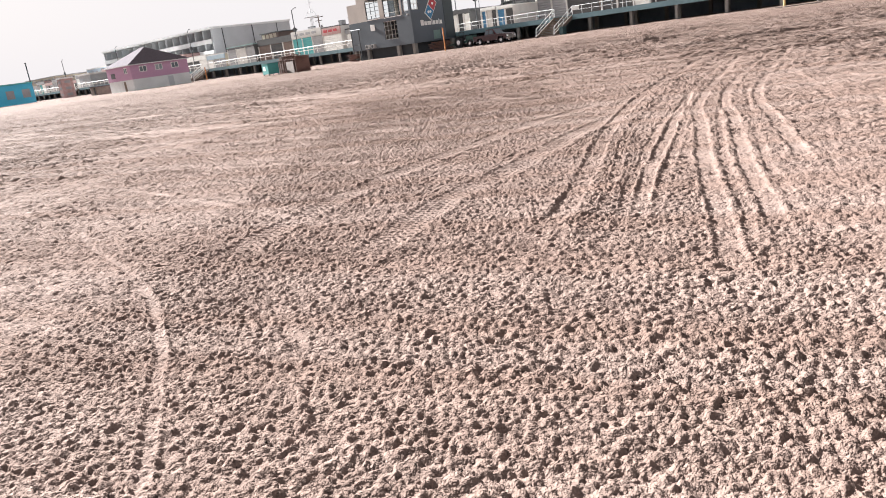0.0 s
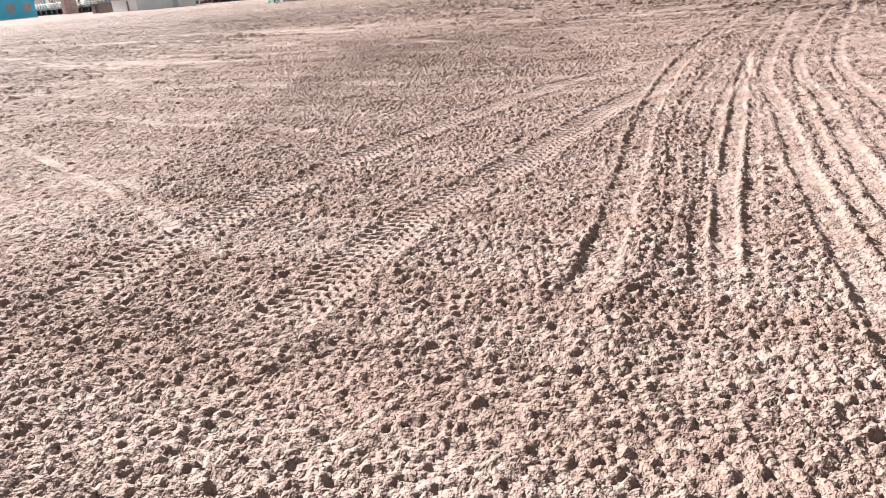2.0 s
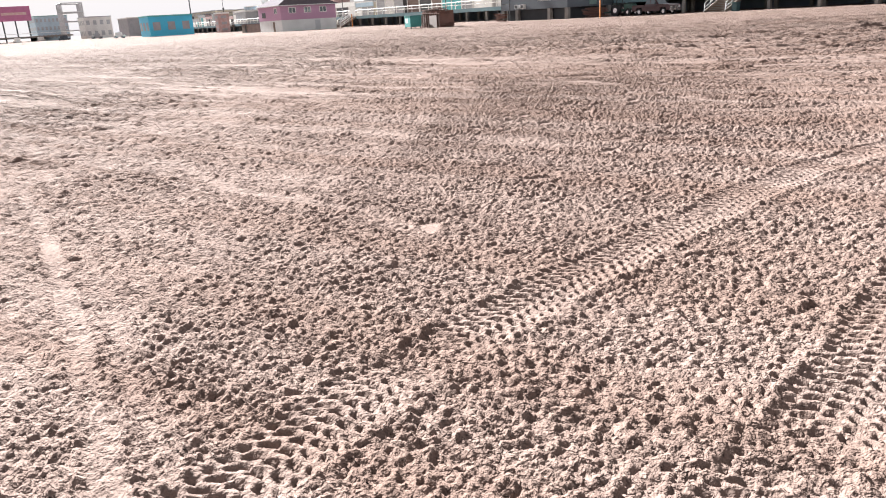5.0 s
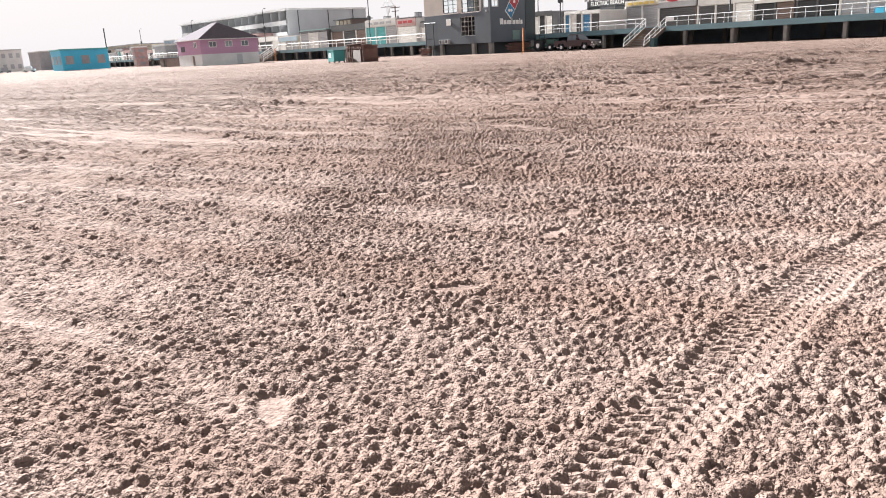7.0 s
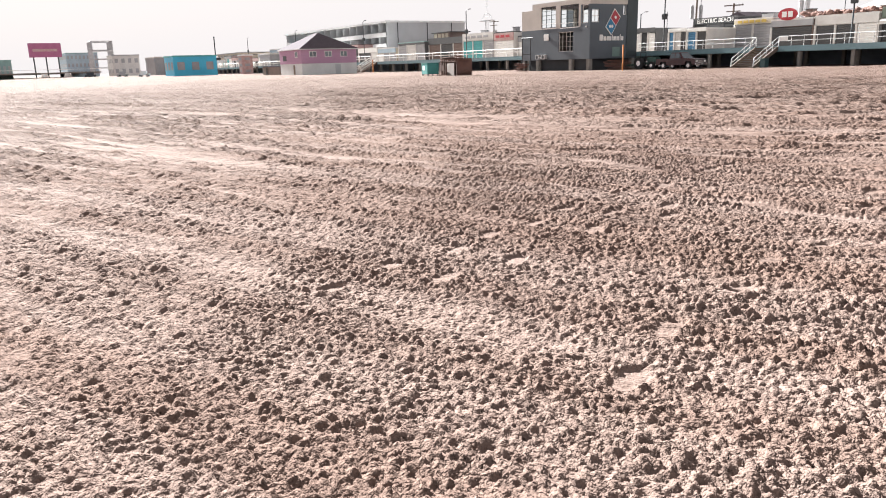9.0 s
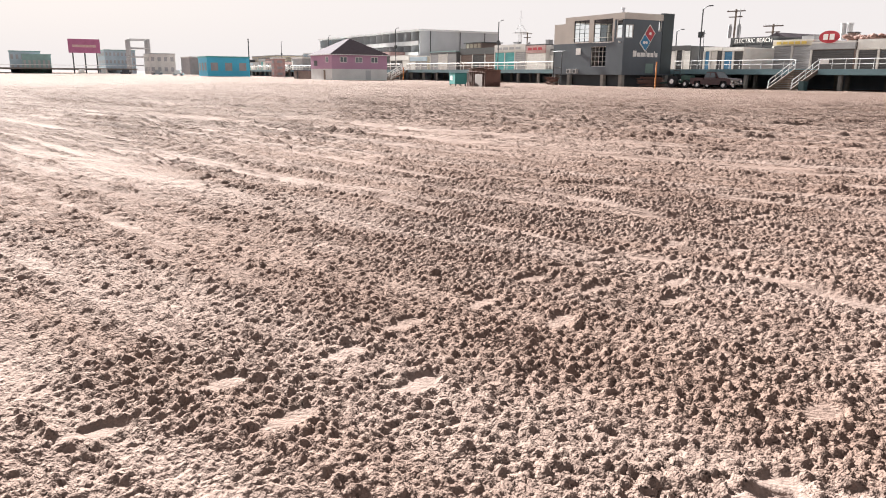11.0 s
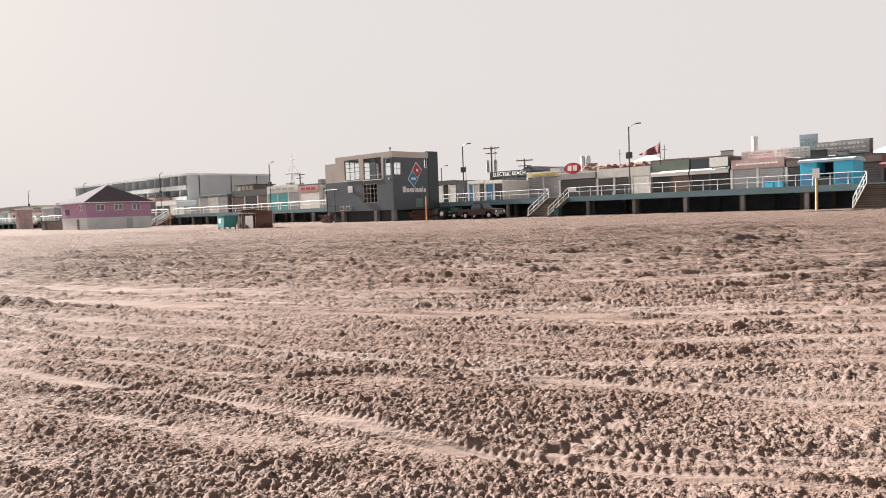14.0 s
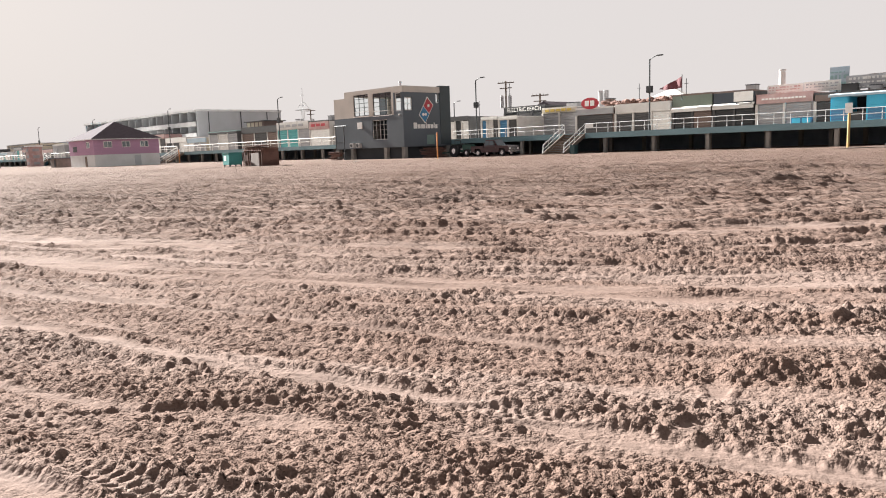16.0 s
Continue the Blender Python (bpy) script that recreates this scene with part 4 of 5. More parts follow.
def timber_heap(u, v, turn, length, depth, height, count, seed, label, lean=True):
    rng = random.Random(seed)
    ob = thing("timber_stack", u, v, -0.12, turn, label, "timber stack")
    for i in range(count):
        level = i * height / count
        l = length * rng.uniform(0.55, 1.0)
        x0 = -length / 2 + rng.uniform(0, length - l)
        y0 = -depth / 2 + rng.uniform(0, depth * 0.5)
        o = part("plank", cubes((x0, x0 + l, y0, y0 + rng.uniform(0.3, 0.6) * depth, level, level + rng.uniform(0.7, 1.0) * height / count)), OLD_WOOD, ob)
        o.rotation_euler = (0, radians(rng.uniform(-1.5, 1.5)), radians(rng.uniform(-3, 3)))
    return ob


stack = timber_heap(-68.9, -28.6, -4, 4.6, 2.2, 2.05, 34, 3, "tall stack of red-brown old timbers and crates on sand")
part("core", cubes((-2.1, 2.1, -0.9, 0.9, 0, 1.85)), OLD_WOOD, stack, "close-packed timber core")
for i in range(9):
    part("upright", cubes((-2.1 + i * 0.52, -2.0 + i * 0.52, -1.06, -0.98, 0, 1.5 + 0.35 * ((i * 37) % 5) / 4)), OLD_WOOD, stack)
panel = thing("plywood_panel", -68.0, -30.0, -0.12, -4, "weathered brown plywood panel leaning on the timber stack", "panel")
part("board", sheet([(0, -0.35, 0), (1.7, -0.35, 0), (1.35, -0.15, 1.35), (-0.35, -0.15, 1.35)], 0.05, (0, 1, -0.15)), GREY_WOOD, panel)
crate = thing("storage_box", -70.6, -31.0, -0.12, -45 + 38, "teal painted steel storage box on short legs", "storage box")
part("case", cubes((-0.85, 0.85, -0.7, 0.7, 0.22, 1.4), bevel=0.03), TEAL_BOX, crate)
part("lid", cubes((-0.9, 0.9, -0.75, 0.75, 1.4, 1.47), bevel=0.02), TEAL_BOX, crate)
part("label_plate", cubes((-0.5, 0.1, -0.715, -0.704, 0.65, 1.15)), WHITE, crate)
for x in (-0.75, 0.75):
    for y in (-0.6, 0.6):
        part("leg", cubes((x - 0.06, x + 0.06, y - 0.06, y + 0.06, -0.1, 0.22)), STEEL, crate)
timber_heap(-66.6, -5.6, 55, 3.6, 1.6, 1.25, 14, 5, "low heap of brown timbers beneath the grey building")
timber_heap(-81.6, -9.6, 5, 2.4, 1.2, 1.1, 9, 8, "dark heap of timbers against the stilts")


def marker(u, v, high, r, mat, label, plate):
    ob = thing("marker_post", u, v, -0.15, 0, label, "post")
    part("pole", tubes(((0, 0, -0.3), (0, 0, high), r), sides=10), mat, ob)
    if plate:
        part("plate", cubes((-0.26, 0.26, -r - 0.05, -r - 0.004, high - 0.72, high + 0.05), bevel=0.01), WHITE, ob, "pale blank sign plate")
    else:
        part("cap", tubes(((0, 0, high), (0, 0, high + 0.06), r * 1.25), sides=10), mat, ob)


marker(-56.2, -15.2, 2.75, 0.075, ORANGE, "faded orange marker post in the sand", False)
marker(-19.2, -7.0, 3.45, 0.10, YELLOW_POST, "weathered yellow post with a pale sign plate", True)
marker(-142.5, -3.0, 2.6, 0.12, ORANGE, "faded orange marker post near white railing", False)
drift = thing("driftwood", -17.0, -8.0, -0.1, 12, "grey driftwood and weed at the post's foot", "driftwood")
part("branch", tubes(((-2.4, 0, 0.02), (1.4, 0.3, 0.05), 0.06), ((1.9, -0.6, 0.03), (5.0, -0.2, 0.05), 0.05), sides=6), GREY_WOOD, drift)
dark_hut = thing("beach_hut", -157, -20.4, -0.1, 0, "small dark timber hut on sand by pink house", "hut")
part("wall", cubes((-1.9, 1.9, -1.5, 1.5, 0, 1.7)), STEP_WOOD, dark_hut)
part("roof", cubes((-2.1, 2.1, -1.7, 1.7, 1.7, 1.85)), SLATE, dark_hut)
part("door", cubes((0.3, 1.1, -1.54, -1.502, 0.05, 1.55)), BLACKISH, dark_hut)


# ---- pink house ----
def hipped(x0, x1, y0, y1, z, rise, over, ridge):
    """A hipped roof; ridge: how long, along x."""
    bm = bmesh.new()
    a = [bm.verts.new(p) for p in ((x0 - over, y0 - over, z), (x1 + over, y0 - over, z), (x1 + over, y1 + over, z), (x0 - over, y1 + over, z))]
    cx, cy = (x0 + x1) / 2, (y0 + y1) / 2
    b = [bm.verts.new((cx - ridge / 2, cy, z + rise)), bm.verts.new((cx + ridge / 2, cy, z + rise))]
    for f in ((a[0], a[1], b[1], b[0]), (a[1], a[2], b[1]), (a[2], a[3], b[0], b[1]), (a[3], a[0], b[0]), tuple(reversed(a))):
        bm.faces.new(f)
    return bm


def pink_house():
    ob = thing("pink_house", -135.0, -21.9, 0, 0, "pink and white beach pavilion with grey hipped roof", "house")
    w, d, mid, eave = 12.2, 11.6, 2.0, 4.75
    part("lower_wall", cubes((-w, 0, 0, d, -0.4, mid)), PALE_BASE, ob, "pale blockwork lower wall")
    part("upper_wall", cubes((-w - 0.04, 0.04, -0.04, d + 0.04, mid, eave)), PINK, ob, "pink siding upper wall")
    part("roof", hipped(-w, 0, 0, d, eave, 3.2, 0.5, 2.2), SLATE, ob, "grey shingle hipped roof")
    part("eaves_board", cubes((-w - 0.5, 0.5, -0.5, d + 0.5, eave - 0.14, eave - 0.004)), MOTEL_TRIM, ob)
    def opening(at, side):
        s = 0.09
        if side == "x":
            spans = [(0.044, s, at - 0.75, at - 0.65, 3.2, 4.3), (0.044, s, at - 0.05, at + 0.05, 3.2, 4.3), (0.044, s, at + 0.65, at + 0.75, 3.2, 4.3), (0.044, s, at - 0.75, at + 0.75, 4.2, 4.3), (0.044, s, at - 0.75, at + 0.75, 3.2, 3.3)]
            pane = (0.042, 0.06, at - 0.65, at + 0.65, 3.3, 4.2)
        else:
            spans = [(at - 0.75, at - 0.65, -s, -0.044, 3.2, 4.3), (at - 0.05, at + 0.05, -s, -0.044, 3.2, 4.3), (at + 0.65, at + 0.75, -s, -0.044, 3.2, 4.3), (at - 0.75, at + 0.75, -s, -0.044, 4.2, 4.3), (at - 0.75, at + 0.75, -s, -0.044, 3.2, 3.3)]
            pane = (at - 0.65, at + 0.65, -0.06, -0.042, 3.3, 4.2)
        win = part("window", cubes(*spans), WHITE, ob)
        part("pane", cubes(pane), DARK_GLASS, win)
    for y in (2.4, 5.6, 8.9):
        opening(y, "x")
    opening(-2.5, "y")
    part("hatch", cubes((-10.2, -8.2, -0.09, -0.044, 2.6, 3.6)), STEEL, ob, "dark louvred hatch")
    part("door", cubes((0.004, 0.06, 7.0, 8.1, -0.1, 1.75)), MOTEL_WALL, ob, "grey ground-floor door")
    part("door", cubes((-4.6, -3.7, -0.06, -0.004, -0.1, 1.75)), STEP_WOOD, ob, "rusty ground-floor door")


pink_house()


# ---- motel ----
def motel():
    ob = thing("motel", -179.7, 20, 0, 0, "long grey three-storey motel with open balconies", "motel")
    L, D, top = 79.0, 25.0, 12.5
    floors = (3.4, 6.3, 9.2)
    part("end_wall", cubes((-0.4, 0, 0, D, 0, top), (-L, -0.4, D - 0.4, D, 0, top), (-L, -L + 0.4, 0, D - 0.4, 0, top)), MOTEL_WALL, ob, "blank grey end wall")
    part("inner_wall", cubes((-L + 0.4, -0.4, 2.0, 2.3, 0, top - 0.4)), MOTEL_WALL, ob)
    part("roof", cubes((-L - 0.3, 0.3, -0.5, D + 0.1, top, top + 0.5)), MOTEL_TRIM, ob, "pale roof edge")
    for z in floors:
        part("balcony_slab", cubes((-L + 0.4, -0.4, -0.2, 2.0, z - 0.35, z)), MOTEL_TRIM, ob)
        part("parapet", cubes((-L + 0.4, -0.4, -0.3, -0.2, z - 0.4, z + 0.75)), MOTEL_TRIM, ob, "pale balcony parapet")
    shared_w = shared_f = None
    for i in range(16):
        x = -2.6 - i * 4.8
        part("fin_wall", cubes((x - 2.2, x - 1.95, -0.15, 2.0, 0, top)), MOTEL_WALL, ob)
        for z in floors:
            if shared_w is None:
                win = part("window", cubes((-1.5, 1.5, 1.92, 1.996, 0.1, 2.3)), DARK_GLASS, ob)
                fr = part("frame", cubes((-0.06, 0.06, 1.86, 1.915, 0.1, 2.3), (-1.56, -1.5, 1.86, 1.99, 0.1, 2.3), (1.5, 1.56, 1.86, 1.99, 0.1, 2.3)), WHITE, win)
                shared_w, shared_f = win.data, fr.data
            else:
                win, fr = new("window", shared_w), new("frame", shared_f)
                win.parent, fr.parent = ob, win
            win.location = (x + 0.1, 0, z)
    for y in (3.2, 12.5, 20.5):
        part("downpipe", tubes(((0.12, y, 0), (0.12, y, top), 0.12), sides=6), STEEL, ob)
    part("sign_band", cubes((-12, -0.5, -0.5, -0.32, 4.3, 5.2)), WHITE, ob, "pale sign band with red bars")
    for i in range(6):
        part("sign_bar", cubes((-11 + i * 1.75, -9.6 + i * 1.75, -0.55, -0.504, 4.5, 5.0)), RED, ob)


motel()

# ---- shops along the boardwalk ----
TONES = {
    "black": material("black shop front", (0.03, 0.032, 0.035), 0.6, None, 0.7, 20),
    "charcoal": material("charcoal boards", (0.075, 0.075, 0.078), 0.7, None, 0.7, 20),
    "grey": material("grey paint and hazed panes", (0.33, 0.33, 0.34), 0.6, None, 0.7, 20),
    "pale": material("pale shop wall", (0.60, 0.58, 0.56), 0.75, None, 0.7, 20),
    "brown": material("brown shop wall", (0.17, 0.125, 0.11), 0.8, None, 0.7, 20),
    "rose": material("faded red fascia", (0.42, 0.26, 0.25), 0.75, (0.55, 0.46, 0.44), 1.2, 20),
    "green": material("sage green awning", (0.16, 0.195, 0.16), 0.8, None, 0.7, 20),
    "navy": material("navy fascia", (0.035, 0.045, 0.06), 0.6, None, 0.7, 20),
    "white": WHITE,
    "cyan": material("sky blue shutter", (0.06, 0.46, 0.68), 0.5, (0.055, 0.38, 0.58), 0.9, 20),
    "teal": material("turquoise shutter", (0.09, 0.36, 0.37), 0.6, None, 0.7, 20),
    "cream": material("cream fascia", (0.52, 0.46, 0.36), 0.7, None, 0.7, 20),
    "yellow": material("yellow lettering", (0.60, 0.42, 0.08), 0.6, None, 0.7, 20),
    "red": RED,
    "blue": material("blue panel", (0.06, 0.20, 0.36), 0.5, None, 0.7, 20),
    "maroon": material("maroon awning", (0.14, 0.04, 0.05), 0.8, None, 0.7, 20),
    "tan": material("tan roof stones", (0.20, 0.115, 0.095), 0.95, (0.11, 0.062, 0.052), 1.4, 12, 0.5),
    "magenta": material("magenta billboard", (0.36, 0.11, 0.22), 0.6, None, 0.7, 20),
    "sea": material("sea green roof", (0.22, 0.34, 0.33), 0.8, None, 0.7, 20),
    "sky": material("pale blue wall", (0.36, 0.45, 0.52), 0.8, None, 0.4, 20),
}


def shop(u0, u1, top, wall, fascia, shutters, v=15.0, fascia_low=None, awning=None, bars=None, deep=9.0, label="", roof="charcoal", base=DECK):
    """A boardwalk stall: body, roof slab, fascia, ribbed shutters, piers, perhaps an awning and sign bars."""
    ob = thing("shop", (u0 + u1) / 2, v, base, 0, label, "shop", "boardwalk shops")
    w, h = (u1 - u0) / 2 - 0.05, top - base
    low = (fascia_low or top - 1.0) - base
    part("body", cubes((-w, w, 0.15, deep, 0, h - 0.15)), TONES[wall], ob)
    part("roof", cubes((-w - 0.04, w + 0.04, -0.05, deep + 0.1, h - 0.15, h), (-w - 0.04, w + 0.04, -0.1, -0.05, h - 0.2, h + 0.06)), TONES[roof], ob)
    board = part("fascia", cubes((-w, w, -0.12, 0.145, low, h - 0.16)), TONES[fascia], ob)
    if bars:
        tone, count, tall = bars
        span = 2 * w * 0.8 / count
        for i in range(count):
            part("sign_bar", cubes((-w * 0.8 + i * span, -w * 0.8 + (i + 0.75) * span, -0.17, -0.124, low + (h - low - tall) / 2, low + (h - low + tall) / 2)), TONES[tone], board)
    bays = len(shutters)
    bay = 2 * w / bays
    for i, tone in enumerate(shutters):
        a, b = -w + i * bay + 0.18, -w + (i + 1) * bay - 0.18
        if tone is None:
            continue
        count = 9
        ribs = []
        for k in range(count):
            z0, z1 = 0.1 + (low - 0.2) * k / count, 0.1 + (low - 0.2) * (k + 1) / count
            ribs += [(a, 0.09, z0), (a, 0.05, z0 + 0.3 * (z1 - z0)), (a, 0.05, z0 + 0.8 * (z1 - z0))]
        part("shutter", sheet([(a, 0.146, 0.1), *ribs, (a, 0.09, low - 0.1), (a, 0.146, low - 0.1)], b - a, (1, 0, 0)), TONES[tone], ob)
        part("pier", cubes((a - 0.30, a - 0.04, -0.06, 0.148, 0, low - 0.01)), TONES["pale" if wall != "black" else "charcoal"], ob)
    if awning:
        tone, out_by = awning
        part("awning", sheet([(-w, -0.13, low + 0.02), (-w, -out_by, low - 0.22), (-w, -out_by, low - 0.62), (-w, -out_by + 0.05, low - 0.62), (-w, -out_by + 0.05, low - 0.25), (-w, -0.13, low - 0.06)], 2 * w, (1, 0, 0)), TONES[tone], ob)
    return ob


shop(-81.4, -77.0, 5.6, "charcoal", "charcoal", ("white", "black", "white"), 12.0, 5.0, label="dark flat-roofed kiosk with pale panels")
shop(-71.8, -68.6, 5.1, "pale", "white", ("blue", "pale", "charcoal"), 9.0, 4.7, label="white-roofed stall with blue panels", roof="white")
shop(-68.5, -65.2, 5.0, "pale", "white", ("blue", "charcoal"), 9.0, 4.6, label="white-roofed stall with blue panels", roof="white")
lettered = shop(-73.4, -65.6, 6.6, "black", "black", ("black", "charcoal", "black"), 16.0, 5.75, label="black shop front with white lettering on its fascia")
shop(-65.5, -59.6, 6.0, "grey", "cream", ("grey", "grey"), 15.0, 5.3, bars=("yellow", 5, 0.35), label="grey shuttered shop with cream and yellow fascia", roof="pale")
shop(-59.5, -53.6, 5.6, "brown", "grey", ("charcoal",), 14.6, 4.7, label="brown shuttered snack bar below round red sign", roof="pale")
shop(-53.5, -45.6, 5.7, "pale", "pale", ("charcoal", "charcoal", "white"), 14.8, 4.6, label="pale shop front with dark shutters and stony roof edge", roof="pale")
shop(-45.5, -40.4, 6.35, "black", "green", ("black", "brown"), 15.0, 4.9, ("pale", 0.45), label="dark shop with sage green fascia and white awning", roof="brown")
shop(-40.3, -35.4, 6.3, "black", "navy", ("black", "black"), 15.0, 4.9, ("pale", 0.45), label="dark open shop with navy fascia", roof="brown")
shop(-35.3, -29.2, 5.6, "grey", "rose", ("grey", "grey"), 15.0, 4.6, bars=("white", 12, 0.18), label="grey shuttered shop with faded red and white fascia", roof="rose")
shop(-29.1, -19.5, 5.3, "charcoal", "brown", ("charcoal", "grey", "charcoal"), 15.0, 4.5, label="charcoal shuttered shop behind blue kiosk")
# an open front: its black shutters stand in for the shade inside
shop(-19.4, -6.0, 5.2, "black", "maroon", ("black", "black", "black"), 14.0, 4.3, ("maroon", 1.6), label="dark open shop with maroon awning", roof="maroon")
shop(-5.5, 18.0, 5.4, "charcoal", "grey", ("grey", "charcoal", "grey", "grey"), 15.0, 4.5, label="charcoal shuttered row of boardwalk shops")
# further along the boardwalk
shop(-162.4, -149.4, 6.5, "charcoal", "charcoal", ("grey", "pale", "grey"), 14.0, 6.0, label="charcoal framed storefront with grey glass", roof="sea")
shop(-149.2, -133.2, 6.9, "brown", "charcoal", ("brown", "charcoal", "brown"), 15.0, 5.6, label="brown shop with dark canopy")
shop(-133.0, -121.6, 7.2, "pale", "pale", ("teal", "teal", "grey"), 14.0, 5.8, bars=("grey", 4, 0.5), label="turquoise shuttered shop with wide pale sign", roof="pale")
shop(-121.4, -115.0, 7.0, "pale", "rose", ("white",), 14.0, 5.4, bars=("red", 3, 0.5), label="white shuttered shop with red sign")
shop(-114.8, -98.0, 6.0, "pale", "grey", ("white", "white", "grey"), 15.0, 5.0, label="pale shuttered row of boardwalk shops")
shop(-97.8, -85.0, 5.8, "grey", "charcoal", ("grey", "grey"), 15.0, 4.9, label="grey shuttered shop beside the restaurant")
attic = thing("roof_room", -146.6, 17, 6.92, 0, "small rooftop room with yellowish windows", "roof room")
part("wall", cubes((-3.6, 3.6, 0, 5, 0, 1.25)), TONES["brown"], attic)
part("roof", cubes((-4.0, 4.0, -0.4, 5.4, 1.25, 1.45)), TONES["charcoal"], attic)
for i in range(4):
    part("window", cubes((-3.2 + i * 1.65, -2.0 + i * 1.65, -0.05, -0.004, 0.2, 1.1)), TONES["cream"], attic)

# words on the black fascia
curve = bpy.data.curves.new("lettering", "FONT")
curve.body, curve.size, curve.extrude, curve.align_x, curve.align_y = "ELECTRIC BEACH", 0.98, 0.02, "CENTER", "CENTER"
words = new("lettering", curve)
words.data.materials.append(WHITE)
words.parent = lettered
words.matrix_local = pose(0, -0.16, 6.17 - DECK, 90, 0, 0)
words.scale = (0.82, 0.84, 1)
tagged(words, "white capital lettering")

# round red sign with two pale bars
disc = thing("oval_sign", -57.0, 14.2, 5.62, 0, "oval red sign with two white bars on a roof", "sign")
bm = tubes(((0, 0.0, 0.55), (0, 0.18, 0.55), 1.0), sides=28)
bmesh.ops.scale(bm, vec=(1.35, 1, 0.75), verts=bm.verts, space=Matrix.Translation((0, 0, -0.55)))
part("face", bm, RED, disc)
part("sign_bar", cubes((-0.75, -0.1, -0.05, -0.004, 0.2, 0.9), (0.1, 0.75, -0.05, -0.004, 0.2, 0.9), bevel=0.02), WHITE, disc)
part("stand", cubes((-0.1, 0.1, 0.05, 0.15, -0.05, 0.0), (-0.6, 0.6, 0.02, 0.16, -0.06, -0.01)), STEEL, disc)

# blue kiosk
def kiosk():
    ob = thing("blue_kiosk", -22.0, 5.0, DECK, 0, "sky blue shuttered kiosk with pale curved roof", "kiosk")
    part("end_block", cubes((-2.35, -0.85, 0, 3.5, 0, 2.3)), TONES["cyan"], ob)
    part("end_block", cubes((0.65, 2.3, 0, 3.5, 0, 2.3)), TONES["cyan"], ob)
    part("counter", cubes((-0.84, 0.64, 0.3, 3.2, 0, 0.9)), TONES["charcoal"], ob)
    part("back_panel", cubes((-0.84, 0.64, 2.6, 2.8, 0.9, 2.3)), BLACKISH, ob)
    part("roof", sheet([(-2.5, -0.3, 2.3), (-2.5, -0.3, 2.50), (-2.5, 0.6, 2.64), (-2.5, 1.8, 2.70), (-2.5, 3.0, 2.64), (-2.5, 3.8, 2.4), (-2.5, 3.8, 2.3)], 4.95, (1, 0, 0)), TONES["sky"], ob, "pale blue curved roof")
    for x in (-1.6, 1.48):
        for k in range(8):
            part("slat", cubes((x - 0.68, x + 0.68, -0.05, -0.004, 0.15 + k * 0.26, 0.38 + k * 0.26)), TONES["blue" if k < 4 else "cyan"], ob)


kiosk()
stand = thing("painted_counter", -30.15, 14.2, DECK, 0, "low blue painted counter before a grey shutter", "counter")
part("front", cubes((-1.05, 1.05, 0, 0.08, 0, 0.85), bevel=0.01), TONES["blue"], stand)
part("front_panel", cubes((-0.95, -0.1, -0.03, -0.004, 0.1, 0.75)), TONES["cyan"], stand)
part("front_panel", cubes((0.1, 0.95, -0.03, -0.004, 0.1, 0.75)), TONES["cyan"], stand)
part("top", cubes((-1.1, 1.1, -0.06, 0.5, 0.86, 0.92), bevel=0.01), TONES["grey"], stand)
part("side", cubes((-1.05, -0.98, 0.09, 0.45, 0, 0.85)), TONES["blue"], stand)
part("side", cubes((0.98, 1.05, 0.09, 0.45, 0, 0.85)), TONES["blue"], stand)


# ---- lamps, poles and roof clutter ----
def street_lamp(u, v, high, group="boardwalk lamps", label="dark steel boardwalk lamp with a short arm and box"):
    ob = thing("street_lamp", u, v, DECK, 0, label, "street lamp", group)
    part("pole", tubes(((0, 0, 0), (0, 0, high), 0.085)), STEEL, ob)
    part("base", tubes(((0, 0, 0), (0, 0, 0.7), 0.16)), STEEL, ob)
    bm = bmesh.new()
    for i in range(5):
        a, b = i / 5, (i + 1) / 5
        tube(bm, (0.9 * a, 0, high - 0.1 + 0.35 * math.sin(a * 1.57)), (0.9 * b, 0, high - 0.1 + 0.35 * math.sin(b * 1.57)), 0.05)
    part("arm", bm, STEEL, ob)
    part("lamp_head", cubes((0.85, 1.5, -0.14, 0.14, high + 0.2, high + 0.32), bevel=0.03), STEEL, ob)
    part("junction_box", cubes((-0.32, 0.32, -0.2, 0.2, high * 0.53, high * 0.53 + 0.7), bevel=0.04), STEEL, ob)


for u, h in ((-41.0, 7.4), (-65.8, 7.4), (-112.5, 8.3), (-155.8, 9.0), (-200.0, 9.0), (-245.0, 9.0)):
    street_lamp(u, 1.5, h)
street_lamp(-86.8, 19.0, 6.2)


def utility_pole(u, v, high, cans, label):
    ob = thing("utility_pole", u, v, 0, 20, label, "utility pole", "utility poles")
    part("pole", tubes(((0, 0, 0), (0, 0, high), 0.16)), STEP_WOOD, ob)
    part("cross_arm", cubes((-1.5, 1.5, -0.07, 0.07, high - 0.4, high - 0.22), (-1.1, 1.1, -0.07, 0.07, high - 1.3, high - 1.15)), STEP_WOOD, ob)
    for x in (-1.3, -0.6, 0.6, 1.3):
        part("insulator", tubes(((x, 0, high - 0.22), (x, 0, high), 0.06), sides=6), GREY_PIPE, ob)
    for x in cans:
        part("transformer", tubes(((x, 0, high - 4.6), (x, 0, high - 2.6), 0.30), ((x, 0, high - 2.6), (x, 0, high - 2.4), 0.2), sides=12), TONES["grey"], ob)


